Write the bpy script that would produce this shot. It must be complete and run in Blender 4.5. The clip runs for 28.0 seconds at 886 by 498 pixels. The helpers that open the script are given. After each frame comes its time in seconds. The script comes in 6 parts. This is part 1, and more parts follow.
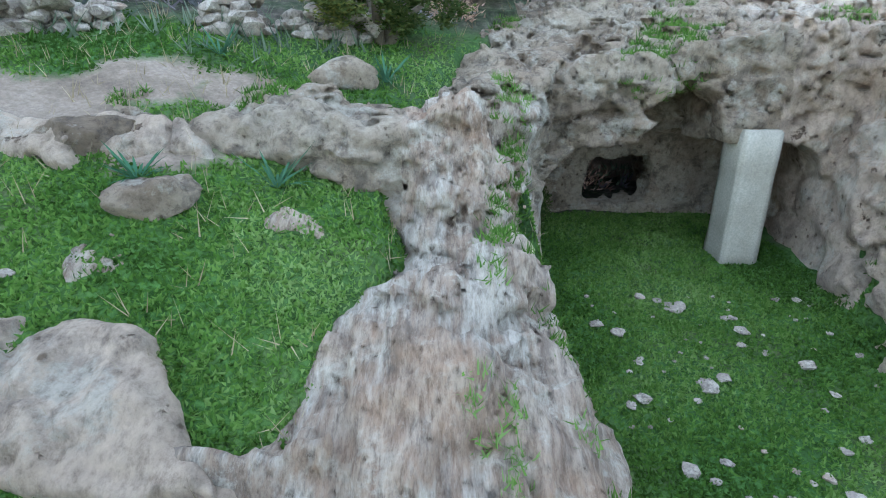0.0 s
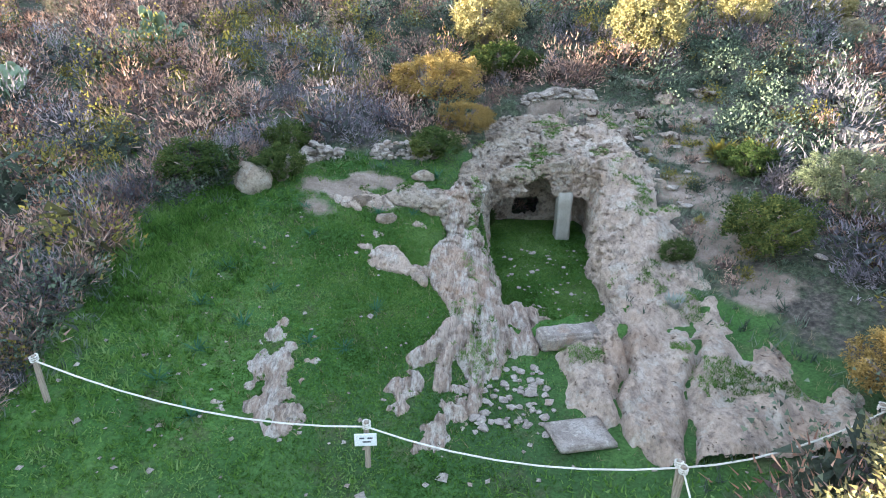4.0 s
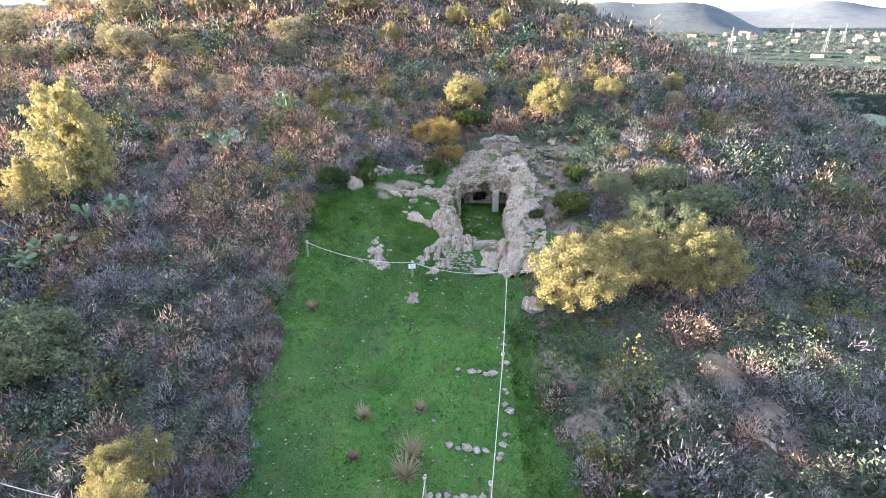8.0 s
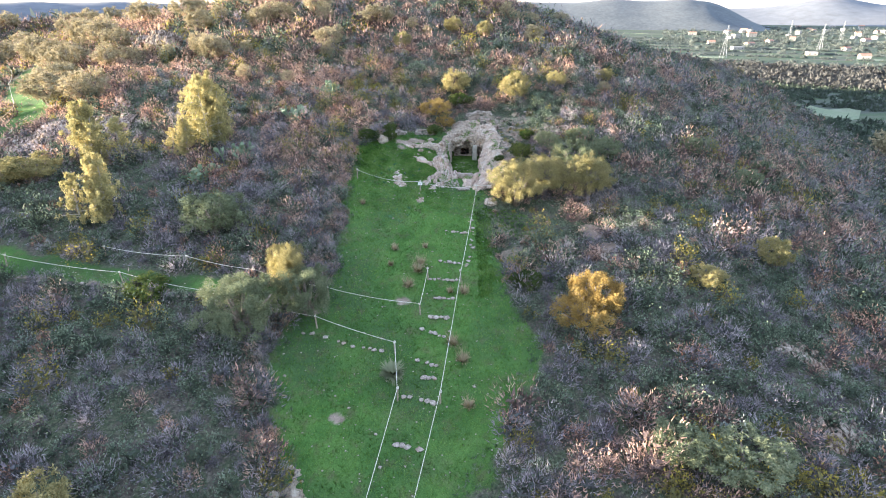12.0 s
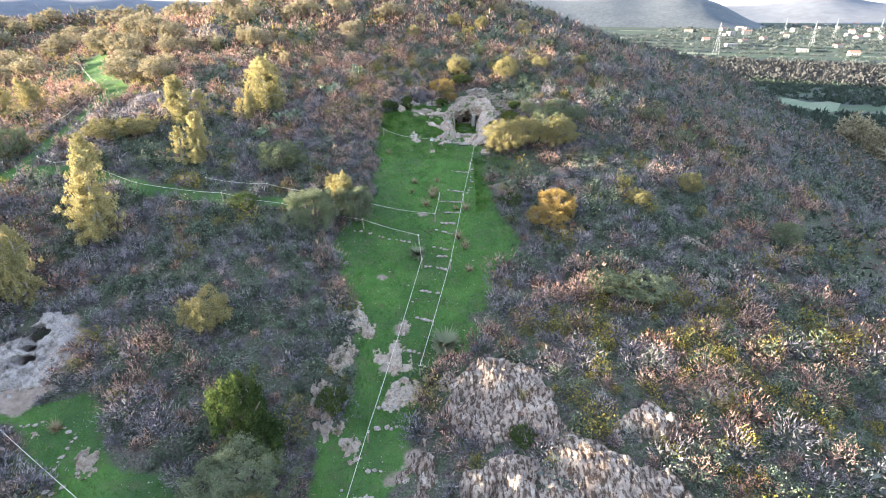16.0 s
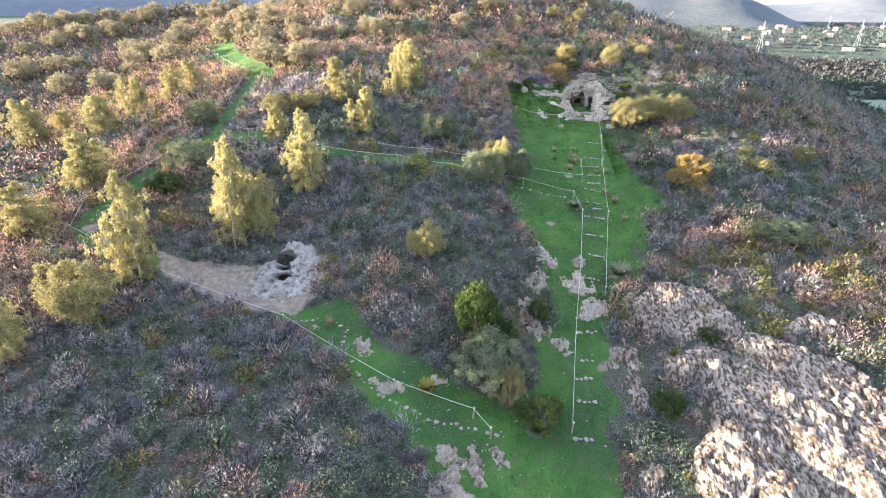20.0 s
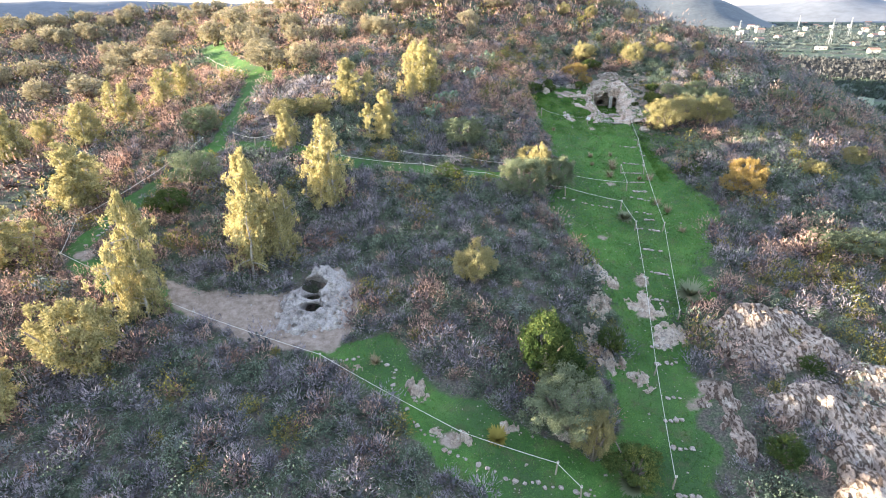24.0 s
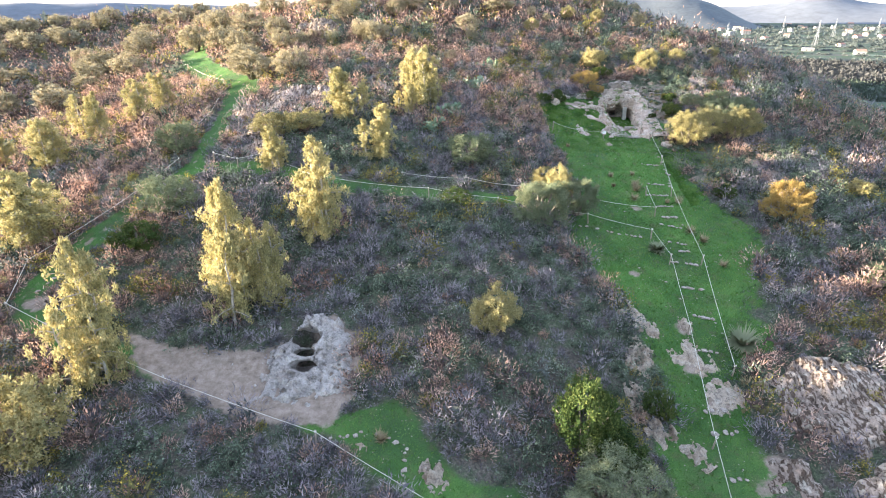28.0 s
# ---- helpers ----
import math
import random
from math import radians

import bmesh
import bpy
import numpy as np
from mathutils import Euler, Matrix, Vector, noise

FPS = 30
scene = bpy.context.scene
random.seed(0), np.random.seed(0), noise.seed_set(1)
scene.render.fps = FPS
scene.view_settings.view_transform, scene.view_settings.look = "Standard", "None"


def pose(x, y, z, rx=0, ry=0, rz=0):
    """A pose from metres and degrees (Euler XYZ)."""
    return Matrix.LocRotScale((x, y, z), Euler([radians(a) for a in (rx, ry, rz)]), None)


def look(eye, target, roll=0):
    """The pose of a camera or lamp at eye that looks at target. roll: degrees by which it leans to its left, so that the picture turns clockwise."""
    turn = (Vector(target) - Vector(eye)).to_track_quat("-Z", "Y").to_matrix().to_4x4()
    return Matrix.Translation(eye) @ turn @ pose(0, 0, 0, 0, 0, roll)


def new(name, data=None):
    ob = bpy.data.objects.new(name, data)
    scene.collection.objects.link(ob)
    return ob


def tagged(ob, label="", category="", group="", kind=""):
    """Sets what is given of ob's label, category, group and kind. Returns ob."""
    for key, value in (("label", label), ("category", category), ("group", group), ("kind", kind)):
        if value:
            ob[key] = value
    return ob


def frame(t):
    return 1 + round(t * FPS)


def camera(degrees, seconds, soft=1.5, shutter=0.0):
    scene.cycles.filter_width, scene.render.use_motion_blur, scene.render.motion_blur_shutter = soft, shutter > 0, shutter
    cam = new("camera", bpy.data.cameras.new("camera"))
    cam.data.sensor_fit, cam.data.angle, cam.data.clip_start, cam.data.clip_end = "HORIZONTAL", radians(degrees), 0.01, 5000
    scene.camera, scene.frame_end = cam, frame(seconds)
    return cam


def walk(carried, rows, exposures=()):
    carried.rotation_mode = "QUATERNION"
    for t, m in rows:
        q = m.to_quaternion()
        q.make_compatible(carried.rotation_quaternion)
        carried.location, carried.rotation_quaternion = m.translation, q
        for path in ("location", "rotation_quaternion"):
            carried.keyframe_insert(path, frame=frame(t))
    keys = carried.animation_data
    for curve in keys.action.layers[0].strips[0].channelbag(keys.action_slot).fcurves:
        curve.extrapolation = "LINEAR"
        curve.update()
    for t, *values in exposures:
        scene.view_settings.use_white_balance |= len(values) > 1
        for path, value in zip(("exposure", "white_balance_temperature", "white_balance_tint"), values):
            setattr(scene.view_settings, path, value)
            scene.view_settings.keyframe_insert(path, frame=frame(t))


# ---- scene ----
cam = camera(78.3, 28.0, soft=1.0)
METRES, EYE, TILT, LEAN, TURN = 120.0, 3.3, -23.0, 0.0, 0.0
ROWS = [
    (0.0, 0.0, 0.0, 0.0, 0.0, 0.0, -0.0),
    (0.5, -0.0005, -0.0087, -0.0038, -0.05, -0.04, -0.01),
    (1.0, -0.0014, -0.0206, -0.009, -0.21, -0.07, -0.03),
    (1.5, -0.0025, -0.0352, -0.012, -0.27, -0.19, -0.06),
    (2.0, -0.0035, -0.0503, -0.0116, -0.28, -0.36, -0.15),
    (2.5, -0.0042, -0.0649, -0.0096, -0.23, -0.27, -0.25),
    (3.0, -0.0045, -0.0799, -0.0071, -0.19, -0.31, -0.3),
    (3.5, -0.0045, -0.0958, -0.0051, -0.26, -0.32, -0.32),
    (5.5, -0.0031, -0.1773, -0.0057, 0.05, -0.29, -0.22),
    (6.0, -0.0024, -0.202, -0.0075, 0.09, -0.32, -0.22),
    (6.5, -0.0018, -0.2277, -0.0102, 0.09, -0.35, -0.24),
    (7.0, -0.0006, -0.2543, -0.0144, 0.19, -0.39, -0.24),
    (7.5, 0.0, -0.2821, -0.0192, 0.18, -0.41, -0.23),
    (8.0, 0.0006, -0.311, -0.0247, 0.19, -0.42, -0.29),
    (8.5, 0.0018, -0.3401, -0.0306, 0.27, -0.42, -0.24),
    (9.0, 0.0027, -0.3687, -0.0388, 0.3, -0.45, -0.28),
    (9.5, 0.0037, -0.3967, -0.0486, 0.36, -0.51, -0.27),
    (10.0, 0.0044, -0.4237, -0.0583, 0.39, -0.54, -0.32),
    (10.5, 0.0053, -0.4484, -0.0673, 0.46, -0.59, -0.31),
    (11.0, 0.0057, -0.4697, -0.0748, 0.47, -0.6, -0.33),
    (11.5, 0.0068, -0.4878, -0.0807, 0.49, -0.67, -0.37),
    (13.5, 0.0124, -0.559, -0.1122, 0.64, -0.7, -0.4),
    (14.0, 0.0138, -0.5808, -0.1218, 0.69, -0.75, -0.44),
    (14.5, 0.0147, -0.6019, -0.1307, 0.74, -0.79, -0.52),
    (15.0, 0.0139, -0.6212, -0.1383, 0.74, -0.85, -0.55),
    (15.5, 0.0098, -0.6387, -0.1453, 0.68, -0.87, -0.53),
    (16.0, 0.0012, -0.6546, -0.1522, 0.37, -0.91, -0.39),
    (16.5, -0.0119, -0.6694, -0.1594, 0.1, -0.89, -0.38),
    (17.0, -0.0288, -0.6833, -0.167, 0.32, -0.91, -0.59),
    (17.5, -0.0475, -0.6971, -0.1744, 0.85, -0.94, -0.93),
    (18.0, -0.0665, -0.711, -0.1812, 1.43, -0.98, -1.23),
    (18.5, -0.085, -0.7241, -0.1876, 1.94, -1.02, -1.5),
    (19.0, -0.1014, -0.7358, -0.1933, 2.39, -1.09, -1.64),
    (19.5, -0.1156, -0.7422, -0.197, 2.64, -1.16, -1.68),
    (20.0, -0.1277, -0.7429, -0.1993, 2.87, -1.16, -1.62),
    (20.5, -0.1382, -0.7387, -0.2005, 2.95, -1.11, -1.53),
    (21.0, -0.147, -0.7315, -0.2002, 2.85, -1.05, -1.37),
    (21.5, -0.1545, -0.7224, -0.1979, 2.5, -0.99, -1.14),
    (22.0, -0.1609, -0.7128, -0.1946, 2.09, -0.93, -0.9),
    (22.5, -0.167, -0.7047, -0.1914, 1.72, -0.88, -0.72),
    (24.5, -0.1875, -0.687, -0.1845, 0.57, -0.85, -0.25),
    (25.0, -0.191, -0.6812, -0.1821, 0.38, -0.86, -0.17),
    (25.5, -0.194, -0.674, -0.1789, 0.23, -0.84, -0.09),
    (26.0, -0.1963, -0.6657, -0.1749, 0.1, -0.81, -0.01),
    (26.5, -0.198, -0.6566, -0.1704, -0.01, -0.78, 0.04),
    (27.0, -0.1991, -0.6474, -0.1658, -0.12, -0.74, 0.09),
    (27.5, -0.1999, -0.6393, -0.1619, -0.22, -0.73, 0.14),
    (28.0, -0.2002, -0.6317, -0.1579, -0.31, -0.7, 0.18),
]
EV = 3.28
walk(cam, [(t, pose(0, 0, EYE, TILT, LEAN, TURN) @ pose(METRES * x, METRES * y, METRES * z, 90 + pitch, roll, yaw)) for t, x, y, z, yaw, pitch, roll in ROWS], [(t, EV + e, kelvin, tint) for t, e, kelvin, tint in ((0.0, 0.66, 5700, 5), (1.5, 0.48, 5700, 6), (3.0, 0.25, 5650, 8), (6.0, 0.15, 5700, 12), (9.0, 0.12, 5800, 14), (28.0, 0.12, 5800, 14))])

# ---- world, sun, exposure ----
SUN_AZ, SUN_EL = radians(-87.0), radians(4.3)        # low, from the left, just clear of the hill's shoulder
world = bpy.data.worlds.new("sky")
scene.world = world
world.use_nodes = True
wt = world.node_tree
sky = wt.nodes.new("ShaderNodeTexSky")
sky.sky_type, sky.sun_disc = "NISHITA", False
sky.sun_elevation, sky.sun_rotation = SUN_EL, SUN_AZ
sky.air_density, sky.dust_density, sky.ozone_density = 1.0, 0.5, 1.6
haze = wt.nodes.new("ShaderNodeMix")                  # thin high haze that whitens the sky
haze.data_type = "RGBA"
haze.inputs[0].default_value = 0.5
haze.inputs[7].default_value = (1.75, 1.85, 2.1, 1)
wt.links.new(sky.outputs["Color"], haze.inputs[6])
wt.links.new(haze.outputs[2], wt.nodes["Background"].inputs["Color"])
wt.nodes["Background"].inputs["Strength"].default_value = 0.13
sun = new("sun", bpy.data.lights.new("sun", "SUN"))
sun.data.energy, sun.data.angle, sun.data.color = 5.0, radians(0.7), (1.0, 0.83, 0.56)
to_sun = Vector((math.sin(SUN_AZ) * math.cos(SUN_EL), math.cos(SUN_AZ) * math.cos(SUN_EL), math.sin(SUN_EL)))
sun.matrix_world = look(to_sun * 50, (0, 0, 0))

rng = np.random.default_rng(7)


# ---- materials ----
def nodes(name):
    m = bpy.data.materials.new(name)
    m.use_nodes = True
    t = m.node_tree
    return m, t, t.nodes["Principled BSDF"]


def add(t, kind, **values):
    n = t.nodes.new("ShaderNode" + kind)
    for k, v in values.items():
        if k in n.inputs:
            n.inputs[k].default_value = v
    return n


def ramp(t, fac, stops):
    n = t.nodes.new("ShaderNodeValToRGB")
    e = n.color_ramp.elements
    while len(e) < len(stops):
        e.new(0.5)
    for el, (p, c) in zip(e, stops):
        el.position, el.color = p, (*c, 1) if len(c) == 3 else c
    t.links.new(fac, n.inputs["Fac"])
    return n.outputs["Color"]


def spread(cols, lo=0.3, hi=0.7):
    return [(lo + (hi - lo) * i / max(1, len(cols) - 1), c) for i, c in enumerate(cols)]


def mixed(t, fac, a, b, mode="MIX"):
    n = t.nodes.new("ShaderNodeMix")
    n.data_type, n.blend_type = "RGBA", mode
    for key, v in ((0, fac), (6, a), (7, b)):
        if hasattr(v, "is_output"):
            t.links.new(v, n.inputs[key])
        else:
            n.inputs[key].default_value = v if key == 0 else (*v, 1)
    return n.outputs[2]


def maths(t, op, a, b=0.0):
    n = t.nodes.new("ShaderNodeMath")
    n.operation = op
    for i, v in enumerate((a, b)):
        if hasattr(v, "is_output"):
            t.links.new(v, n.inputs[i])
        else:
            n.inputs[i].default_value = v
    return n.outputs[0]


def place(t):
    return t.nodes.new("ShaderNodeNewGeometry").outputs["Position"]


def noisy(t, at, scale, detail=6.0, rough=0.6, stretch=None):
    n = add(t, "TexNoise", Scale=scale, Detail=detail, Roughness=rough)
    if stretch:
        m = t.nodes.new("ShaderNodeMapping")
        m.inputs["Scale"].default_value = stretch
        t.links.new(at, m.inputs["Vector"])
        at = m.outputs["Vector"]
    t.links.new(at, n.inputs["Vector"])
    return n.outputs["Fac"]


def bumped(t, shader, height, strength, distance):
    b = add(t, "Bump", Strength=strength, Distance=distance)
    t.links.new(height, b.inputs["Height"])
    t.links.new(b.outputs["Normal"], shader.inputs["Normal"])


def plain(name, cols, scale=3.0, rough=0.9, bump=0.3, dist=0.01, fine=40.0, metal=0.0, stretch=None):
    """A surface whose colour wanders at two scales, with fine relief."""
    m, t, s = nodes(name)
    at = place(t)
    big, small = noisy(t, at, scale, stretch=stretch), noisy(t, at, fine, 4)
    col = ramp(t, big, spread(cols))
    col = mixed(t, 0.5, col, ramp(t, small, [(0.3, (0.55, 0.55, 0.55)), (0.7, (1.25, 1.25, 1.25))]), "MULTIPLY")
    t.links.new(col, s.inputs["Base Color"])
    s.inputs["Roughness"].default_value, s.inputs["Metallic"].default_value = rough, metal
    bumped(t, s, mixed(t, 0.5, big, small), bump, dist)
    return m


def leafy(name, cols, through_light=0.35, scale=0.25, own=0.42, patchy=1.0):
    """Leaves and twigs: each its own tone, patches of tone over metres, light passing through."""
    m, t, s = nodes(name)
    g = t.nodes.new("ShaderNodeNewGeometry")
    patch = maths(t, "ADD", maths(t, "MULTIPLY", maths(t, "SUBTRACT", noisy(t, g.outputs["Position"], scale, 3, 0.55), 0.5), patchy), 0.5 - own * 0.5)
    fac = maths(t, "ADD", maths(t, "MULTIPLY", g.outputs["Random Per Island"], own), patch)
    col = ramp(t, fac, spread(cols, 0.15, 0.9))
    d, tr, mix = add(t, "BsdfDiffuse"), add(t, "BsdfTranslucent"), add(t, "MixShader", Fac=through_light)
    t.links.new(col, d.inputs["Color"])
    t.links.new(col, tr.inputs["Color"])
    t.links.new(d.outputs[0], mix.inputs[1])
    t.links.new(tr.outputs[0], mix.inputs[2])
    t.links.new(mix.outputs[0], t.nodes["Material Output"].inputs["Surface"])
    t.nodes.remove(s)
    return m


def rock_material(name, cols, streak=(0.10, 0.085, 0.075), grain=1.0, sharp=(1, 1, 1), deep=0.05, shaded_pocks=None):
    """Weathered limestone: broad tints, dark lichen stains, pale crusts, grain, and pits with shade in their colour."""
    m, t, s = nodes(name)
    at = place(t)
    big = noisy(t, at, 0.7 * grain, 7, 0.65, sharp)
    mid = noisy(t, at, 3.2 * grain, 9, 0.72, sharp)
    fine = noisy(t, at, 11.0 * grain, 12, 0.82, sharp)
    col = ramp(t, big, spread(cols, 0.34, 0.66))
    stain = ramp(t, mid, [(0.50, (0, 0, 0)), (0.60, (1, 1, 1))])
    col = mixed(t, maths(t, "MULTIPLY", stain, 0.6), col, streak)
    pale = ramp(t, noisy(t, at, 1.9 * grain, 8, 0.75), [(0.53, (0, 0, 0)), (0.60, (1, 1, 1))])
    col = mixed(t, maths(t, "MULTIPLY", pale, 0.65), col, (0.50, 0.46, 0.395))
    rust = ramp(t, noisy(t, at, 0.45 * grain, 6, 0.7), [(0.56, (0, 0, 0)), (0.66, (1, 1, 1))])
    col = mixed(t, maths(t, "MULTIPLY", rust, 0.4), col, (0.34, 0.21, 0.13))
    # Fine grain, its low spots darkened further like shade in tiny pits.
    col = mixed(t, 0.9, col, ramp(t, fine, [(0.36, (0.50, 0.47, 0.45)), (0.5, (1.0, 0.98, 0.96)), (0.66, (1.25, 1.22, 1.18))]), "MULTIPLY")
    pits = add(t, "TexVoronoi", Scale=7.0 * grain, Randomness=1.0)
    warp = mixed(t, 0.12, at, t.nodes[fine.node.name].outputs["Color"])
    t.links.new(warp, pits.inputs["Vector"])
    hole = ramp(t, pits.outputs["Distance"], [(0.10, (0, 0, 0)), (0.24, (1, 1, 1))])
    # Pit centres multiplied darker: occlusion shade painted into the colour.
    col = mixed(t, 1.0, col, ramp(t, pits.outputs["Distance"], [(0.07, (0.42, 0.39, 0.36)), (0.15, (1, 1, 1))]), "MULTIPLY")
    if shaded_pocks:
        scale, lo, hi, stretch = shaded_pocks
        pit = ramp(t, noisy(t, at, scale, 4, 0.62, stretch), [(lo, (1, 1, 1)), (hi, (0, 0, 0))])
        # Larger hollows get the same recess shade in colour, beside their bump.
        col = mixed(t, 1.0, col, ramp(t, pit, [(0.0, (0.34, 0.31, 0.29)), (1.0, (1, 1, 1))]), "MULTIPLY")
        hole = maths(t, "ADD", hole, maths(t, "MULTIPLY", pit, 3.0))
    t.links.new(col, s.inputs["Base Color"])
    s.inputs["Roughness"].default_value = 0.95
    s.inputs["Specular IOR Level"].default_value = 0.15
    bumped(t, s, maths(t, "ADD", maths(t, "MULTIPLY", hole, 0.35), maths(t, "ADD", maths(t, "MULTIPLY", mid, 1.6), maths(t, "MULTIPLY", fine, 0.7))), 1.0, deep / grain)
    return m


GROUND, gt, gs = nodes("hill_ground")
gp = place(gt)


def named(t, name):
    n = t.nodes.new("ShaderNodeAttribute")
    n.attribute_name = name
    return n.outputs["Fac"]


def edge(value, scale, lo, hi, wobble):
    v = maths(gt, "ADD", value, maths(gt, "MULTIPLY", maths(gt, "SUBTRACT", noisy(gt, gp, scale, 6, 0.65), 0.5), wobble))
    return ramp(gt, v, [(lo, (0, 0, 0)), (hi, (1, 1, 1))])


soil = ramp(gt, noisy(gt, gp, 0.8, 8, 0.7), spread([(0.055, 0.046, 0.042), (0.095, 0.082, 0.074), (0.062, 0.076, 0.048), (0.14, 0.118, 0.104)]))
soil = mixed(gt, 0.85, soil, ramp(gt, noisy(gt, gp, 6.0, 6, 0.75), [(0.34, (0.35, 0.36, 0.33)), (0.5, (0.95, 1.0, 0.9)), (0.66, (2.1, 2.1, 1.9))]), "MULTIPLY")
grass = ramp(gt, noisy(gt, gp, 0.35, 8, 0.66), spread([(0.034, 0.078, 0.022), (0.058, 0.130, 0.032), (0.088, 0.170, 0.044), (0.125, 0.16, 0.068)], 0.25, 0.75))
grass = mixed(gt, ramp(gt, noisy(gt, gp, 0.13, 5, 0.6), [(0.42, (0, 0, 0)), (0.64, (0.85, 0.85, 0.85))]), grass, (0.045, 0.085, 0.035))
grass = mixed(gt, ramp(gt, noisy(gt, gp, 0.9, 6, 0.7), [(0.52, (0, 0, 0)), (0.66, (0.55, 0.55, 0.55))]), grass, (0.10, 0.088, 0.055))
grass = mixed(gt, 0.8, grass, ramp(gt, noisy(gt, gp, 14.0, 6, 0.75), [(0.32, (0.35, 0.4, 0.35)), (0.66, (1.5, 1.45, 1.4))]), "MULTIPLY")
dirt = ramp(gt, noisy(gt, gp, 1.6, 8, 0.7), spread([(0.15, 0.115, 0.09), (0.26, 0.205, 0.162), (0.36, 0.295, 0.245)]))
dirt = mixed(gt, 0.6, dirt, ramp(gt, noisy(gt, gp, 22.0, 5, 0.7), [(0.3, (0.55, 0.55, 0.55)), (0.68, (1.25, 1.25, 1.25))]), "MULTIPLY")
field = ramp(gt, noisy(gt, gp, 0.006, 5, 0.6, (1.0, 2.6, 1.0)), [(0.35, (0.05, 0.06, 0.05)), (0.45, (0.075, 0.085, 0.068)), (0.52, (0.07, 0.10, 0.055)), (0.6, (0.12, 0.115, 0.095)), (0.68, (0.06, 0.07, 0.058))])
gc = mixed(gt, edge(named(gt, "lawn"), 0.9, 0.40, 0.60, 0.7), soil, grass)
gc = mixed(gt, edge(named(gt, "bare"), 1.1, 0.42, 0.58, 0.8), gc, dirt)
gc = mixed(gt, named(gt, "far"), gc, field)
gt.links.new(gc, gs.inputs["Base Color"])
gs.inputs["Roughness"].default_value = 1.0
gs.inputs["Specular IOR Level"].default_value = 0.1
bumped(gt, gs, maths(gt, "ADD", noisy(gt, gp, 3.0, 8, 0.7), noisy(gt, gp, 25.0, 5, 0.7)), 0.8, 0.06)

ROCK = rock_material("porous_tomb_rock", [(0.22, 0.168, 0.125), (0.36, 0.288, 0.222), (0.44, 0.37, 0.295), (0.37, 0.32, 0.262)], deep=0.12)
STREAKED = rock_material("streaked_bedrock", [(0.28, 0.205, 0.158), (0.43, 0.358, 0.292), (0.29, 0.218, 0.168), (0.49, 0.445, 0.388), (0.36, 0.292, 0.238)], (0.12, 0.095, 0.082), 1.3, (2.2, 0.38, 0.9), 0.07)
FACE_ROCK = rock_material("cliff_rock", [(0.21, 0.165, 0.136), (0.325, 0.262, 0.217), (0.41, 0.34, 0.285)], (0.10, 0.083, 0.07), 0.55, (1.0, 0.6, 0.6), 0.05, (2.2, 0.505, 0.545, (2.2, 0.9, 0.9)))
SLOPE_ROCK = rock_material("tan_worn_rock", [(0.37, 0.285, 0.222), (0.52, 0.42, 0.338), (0.44, 0.345, 0.272), (0.58, 0.50, 0.42)], (0.22, 0.18, 0.155), 0.75, (1.2, 0.8, 0.8), 0.09, (5.0, 0.65, 0.69, (1.0, 1.0, 1.0)))
PIT_ROCK = rock_material("grey_crusted_rock", [(0.29, 0.262, 0.245), (0.40, 0.37, 0.348), (0.48, 0.448, 0.42)], (0.13, 0.118, 0.11), 0.8, (1, 1, 1), 0.12)
STONE = rock_material("field_stone", [(0.20, 0.17, 0.15), (0.31, 0.27, 0.235), (0.38, 0.345, 0.31)], (0.16, 0.14, 0.12), 2.5)
PLASTER = plain("grey_mortar", [(0.23, 0.21, 0.17), (0.31, 0.287, 0.238), (0.36, 0.335, 0.28)], 1.7, 0.9, 0.25, 0.01)
WOOD = plain("weathered_wood", [(0.16, 0.12, 0.085), (0.30, 0.24, 0.18), (0.38, 0.32, 0.25)], 6.0, 0.85, 0.4, 0.005, 60.0, stretch=(6, 6, 0.6))
BARK = plain("bark", [(0.09, 0.07, 0.055), (0.18, 0.145, 0.115), (0.26, 0.22, 0.18)], 4.0, 0.95, 0.6, 0.02)
PALE_BARK = plain("pale_bark", [(0.24, 0.20, 0.16), (0.38, 0.34, 0.28), (0.46, 0.42, 0.36)], 4.0, 0.9, 0.4, 0.01)
ROPE = plain("pale_rope", [(0.50, 0.47, 0.40), (0.62, 0.58, 0.50), (0.70, 0.67, 0.60)], 9.0, 0.85, 0.3, 0.003)
WHITE = plain("white_painted_board", [(0.72, 0.72, 0.70), (0.80, 0.80, 0.78)], 4.0, 0.5, 0.1, 0.002)
INK = plain("dark_print", [(0.06, 0.06, 0.07), (0.10, 0.10, 0.11)], 8.0, 0.6, 0.1, 0.002)
HOUSE_WALL = plain("rendered_house_wall", [(0.24, 0.225, 0.21), (0.38, 0.355, 0.33)], 0.1, 0.9, 0.1, 0.01, 2.0)
TILE = plain("clay_roof_tile", [(0.28, 0.13, 0.09), (0.42, 0.24, 0.17)], 0.5, 0.9, 0.2, 0.02, 6.0)
GLASS = plain("dark_window_pane", [(0.03, 0.035, 0.04), (0.06, 0.065, 0.07)], 0.5, 0.15, 0.0, 0.001, 2.0)
STEEL = plain("galvanised_steel", [(0.35, 0.36, 0.37), (0.48, 0.49, 0.50)], 0.5, 0.5, 0.1, 0.002, 5.0, 0.6)
LEAF_POPLAR = leafy("yellow_green_leaves", [(0.173, 0.166, 0.08), (0.292, 0.264, 0.123), (0.424, 0.362, 0.167), (0.557, 0.454, 0.218)], 0.25, 0.25, 0.5)
LEAF_OLIVE = leafy("olive_leaves", [(0.092, 0.112, 0.069), (0.139, 0.158, 0.094), (0.191, 0.209, 0.124), (0.264, 0.277, 0.172)], 0.15, 0.25, 0.5)
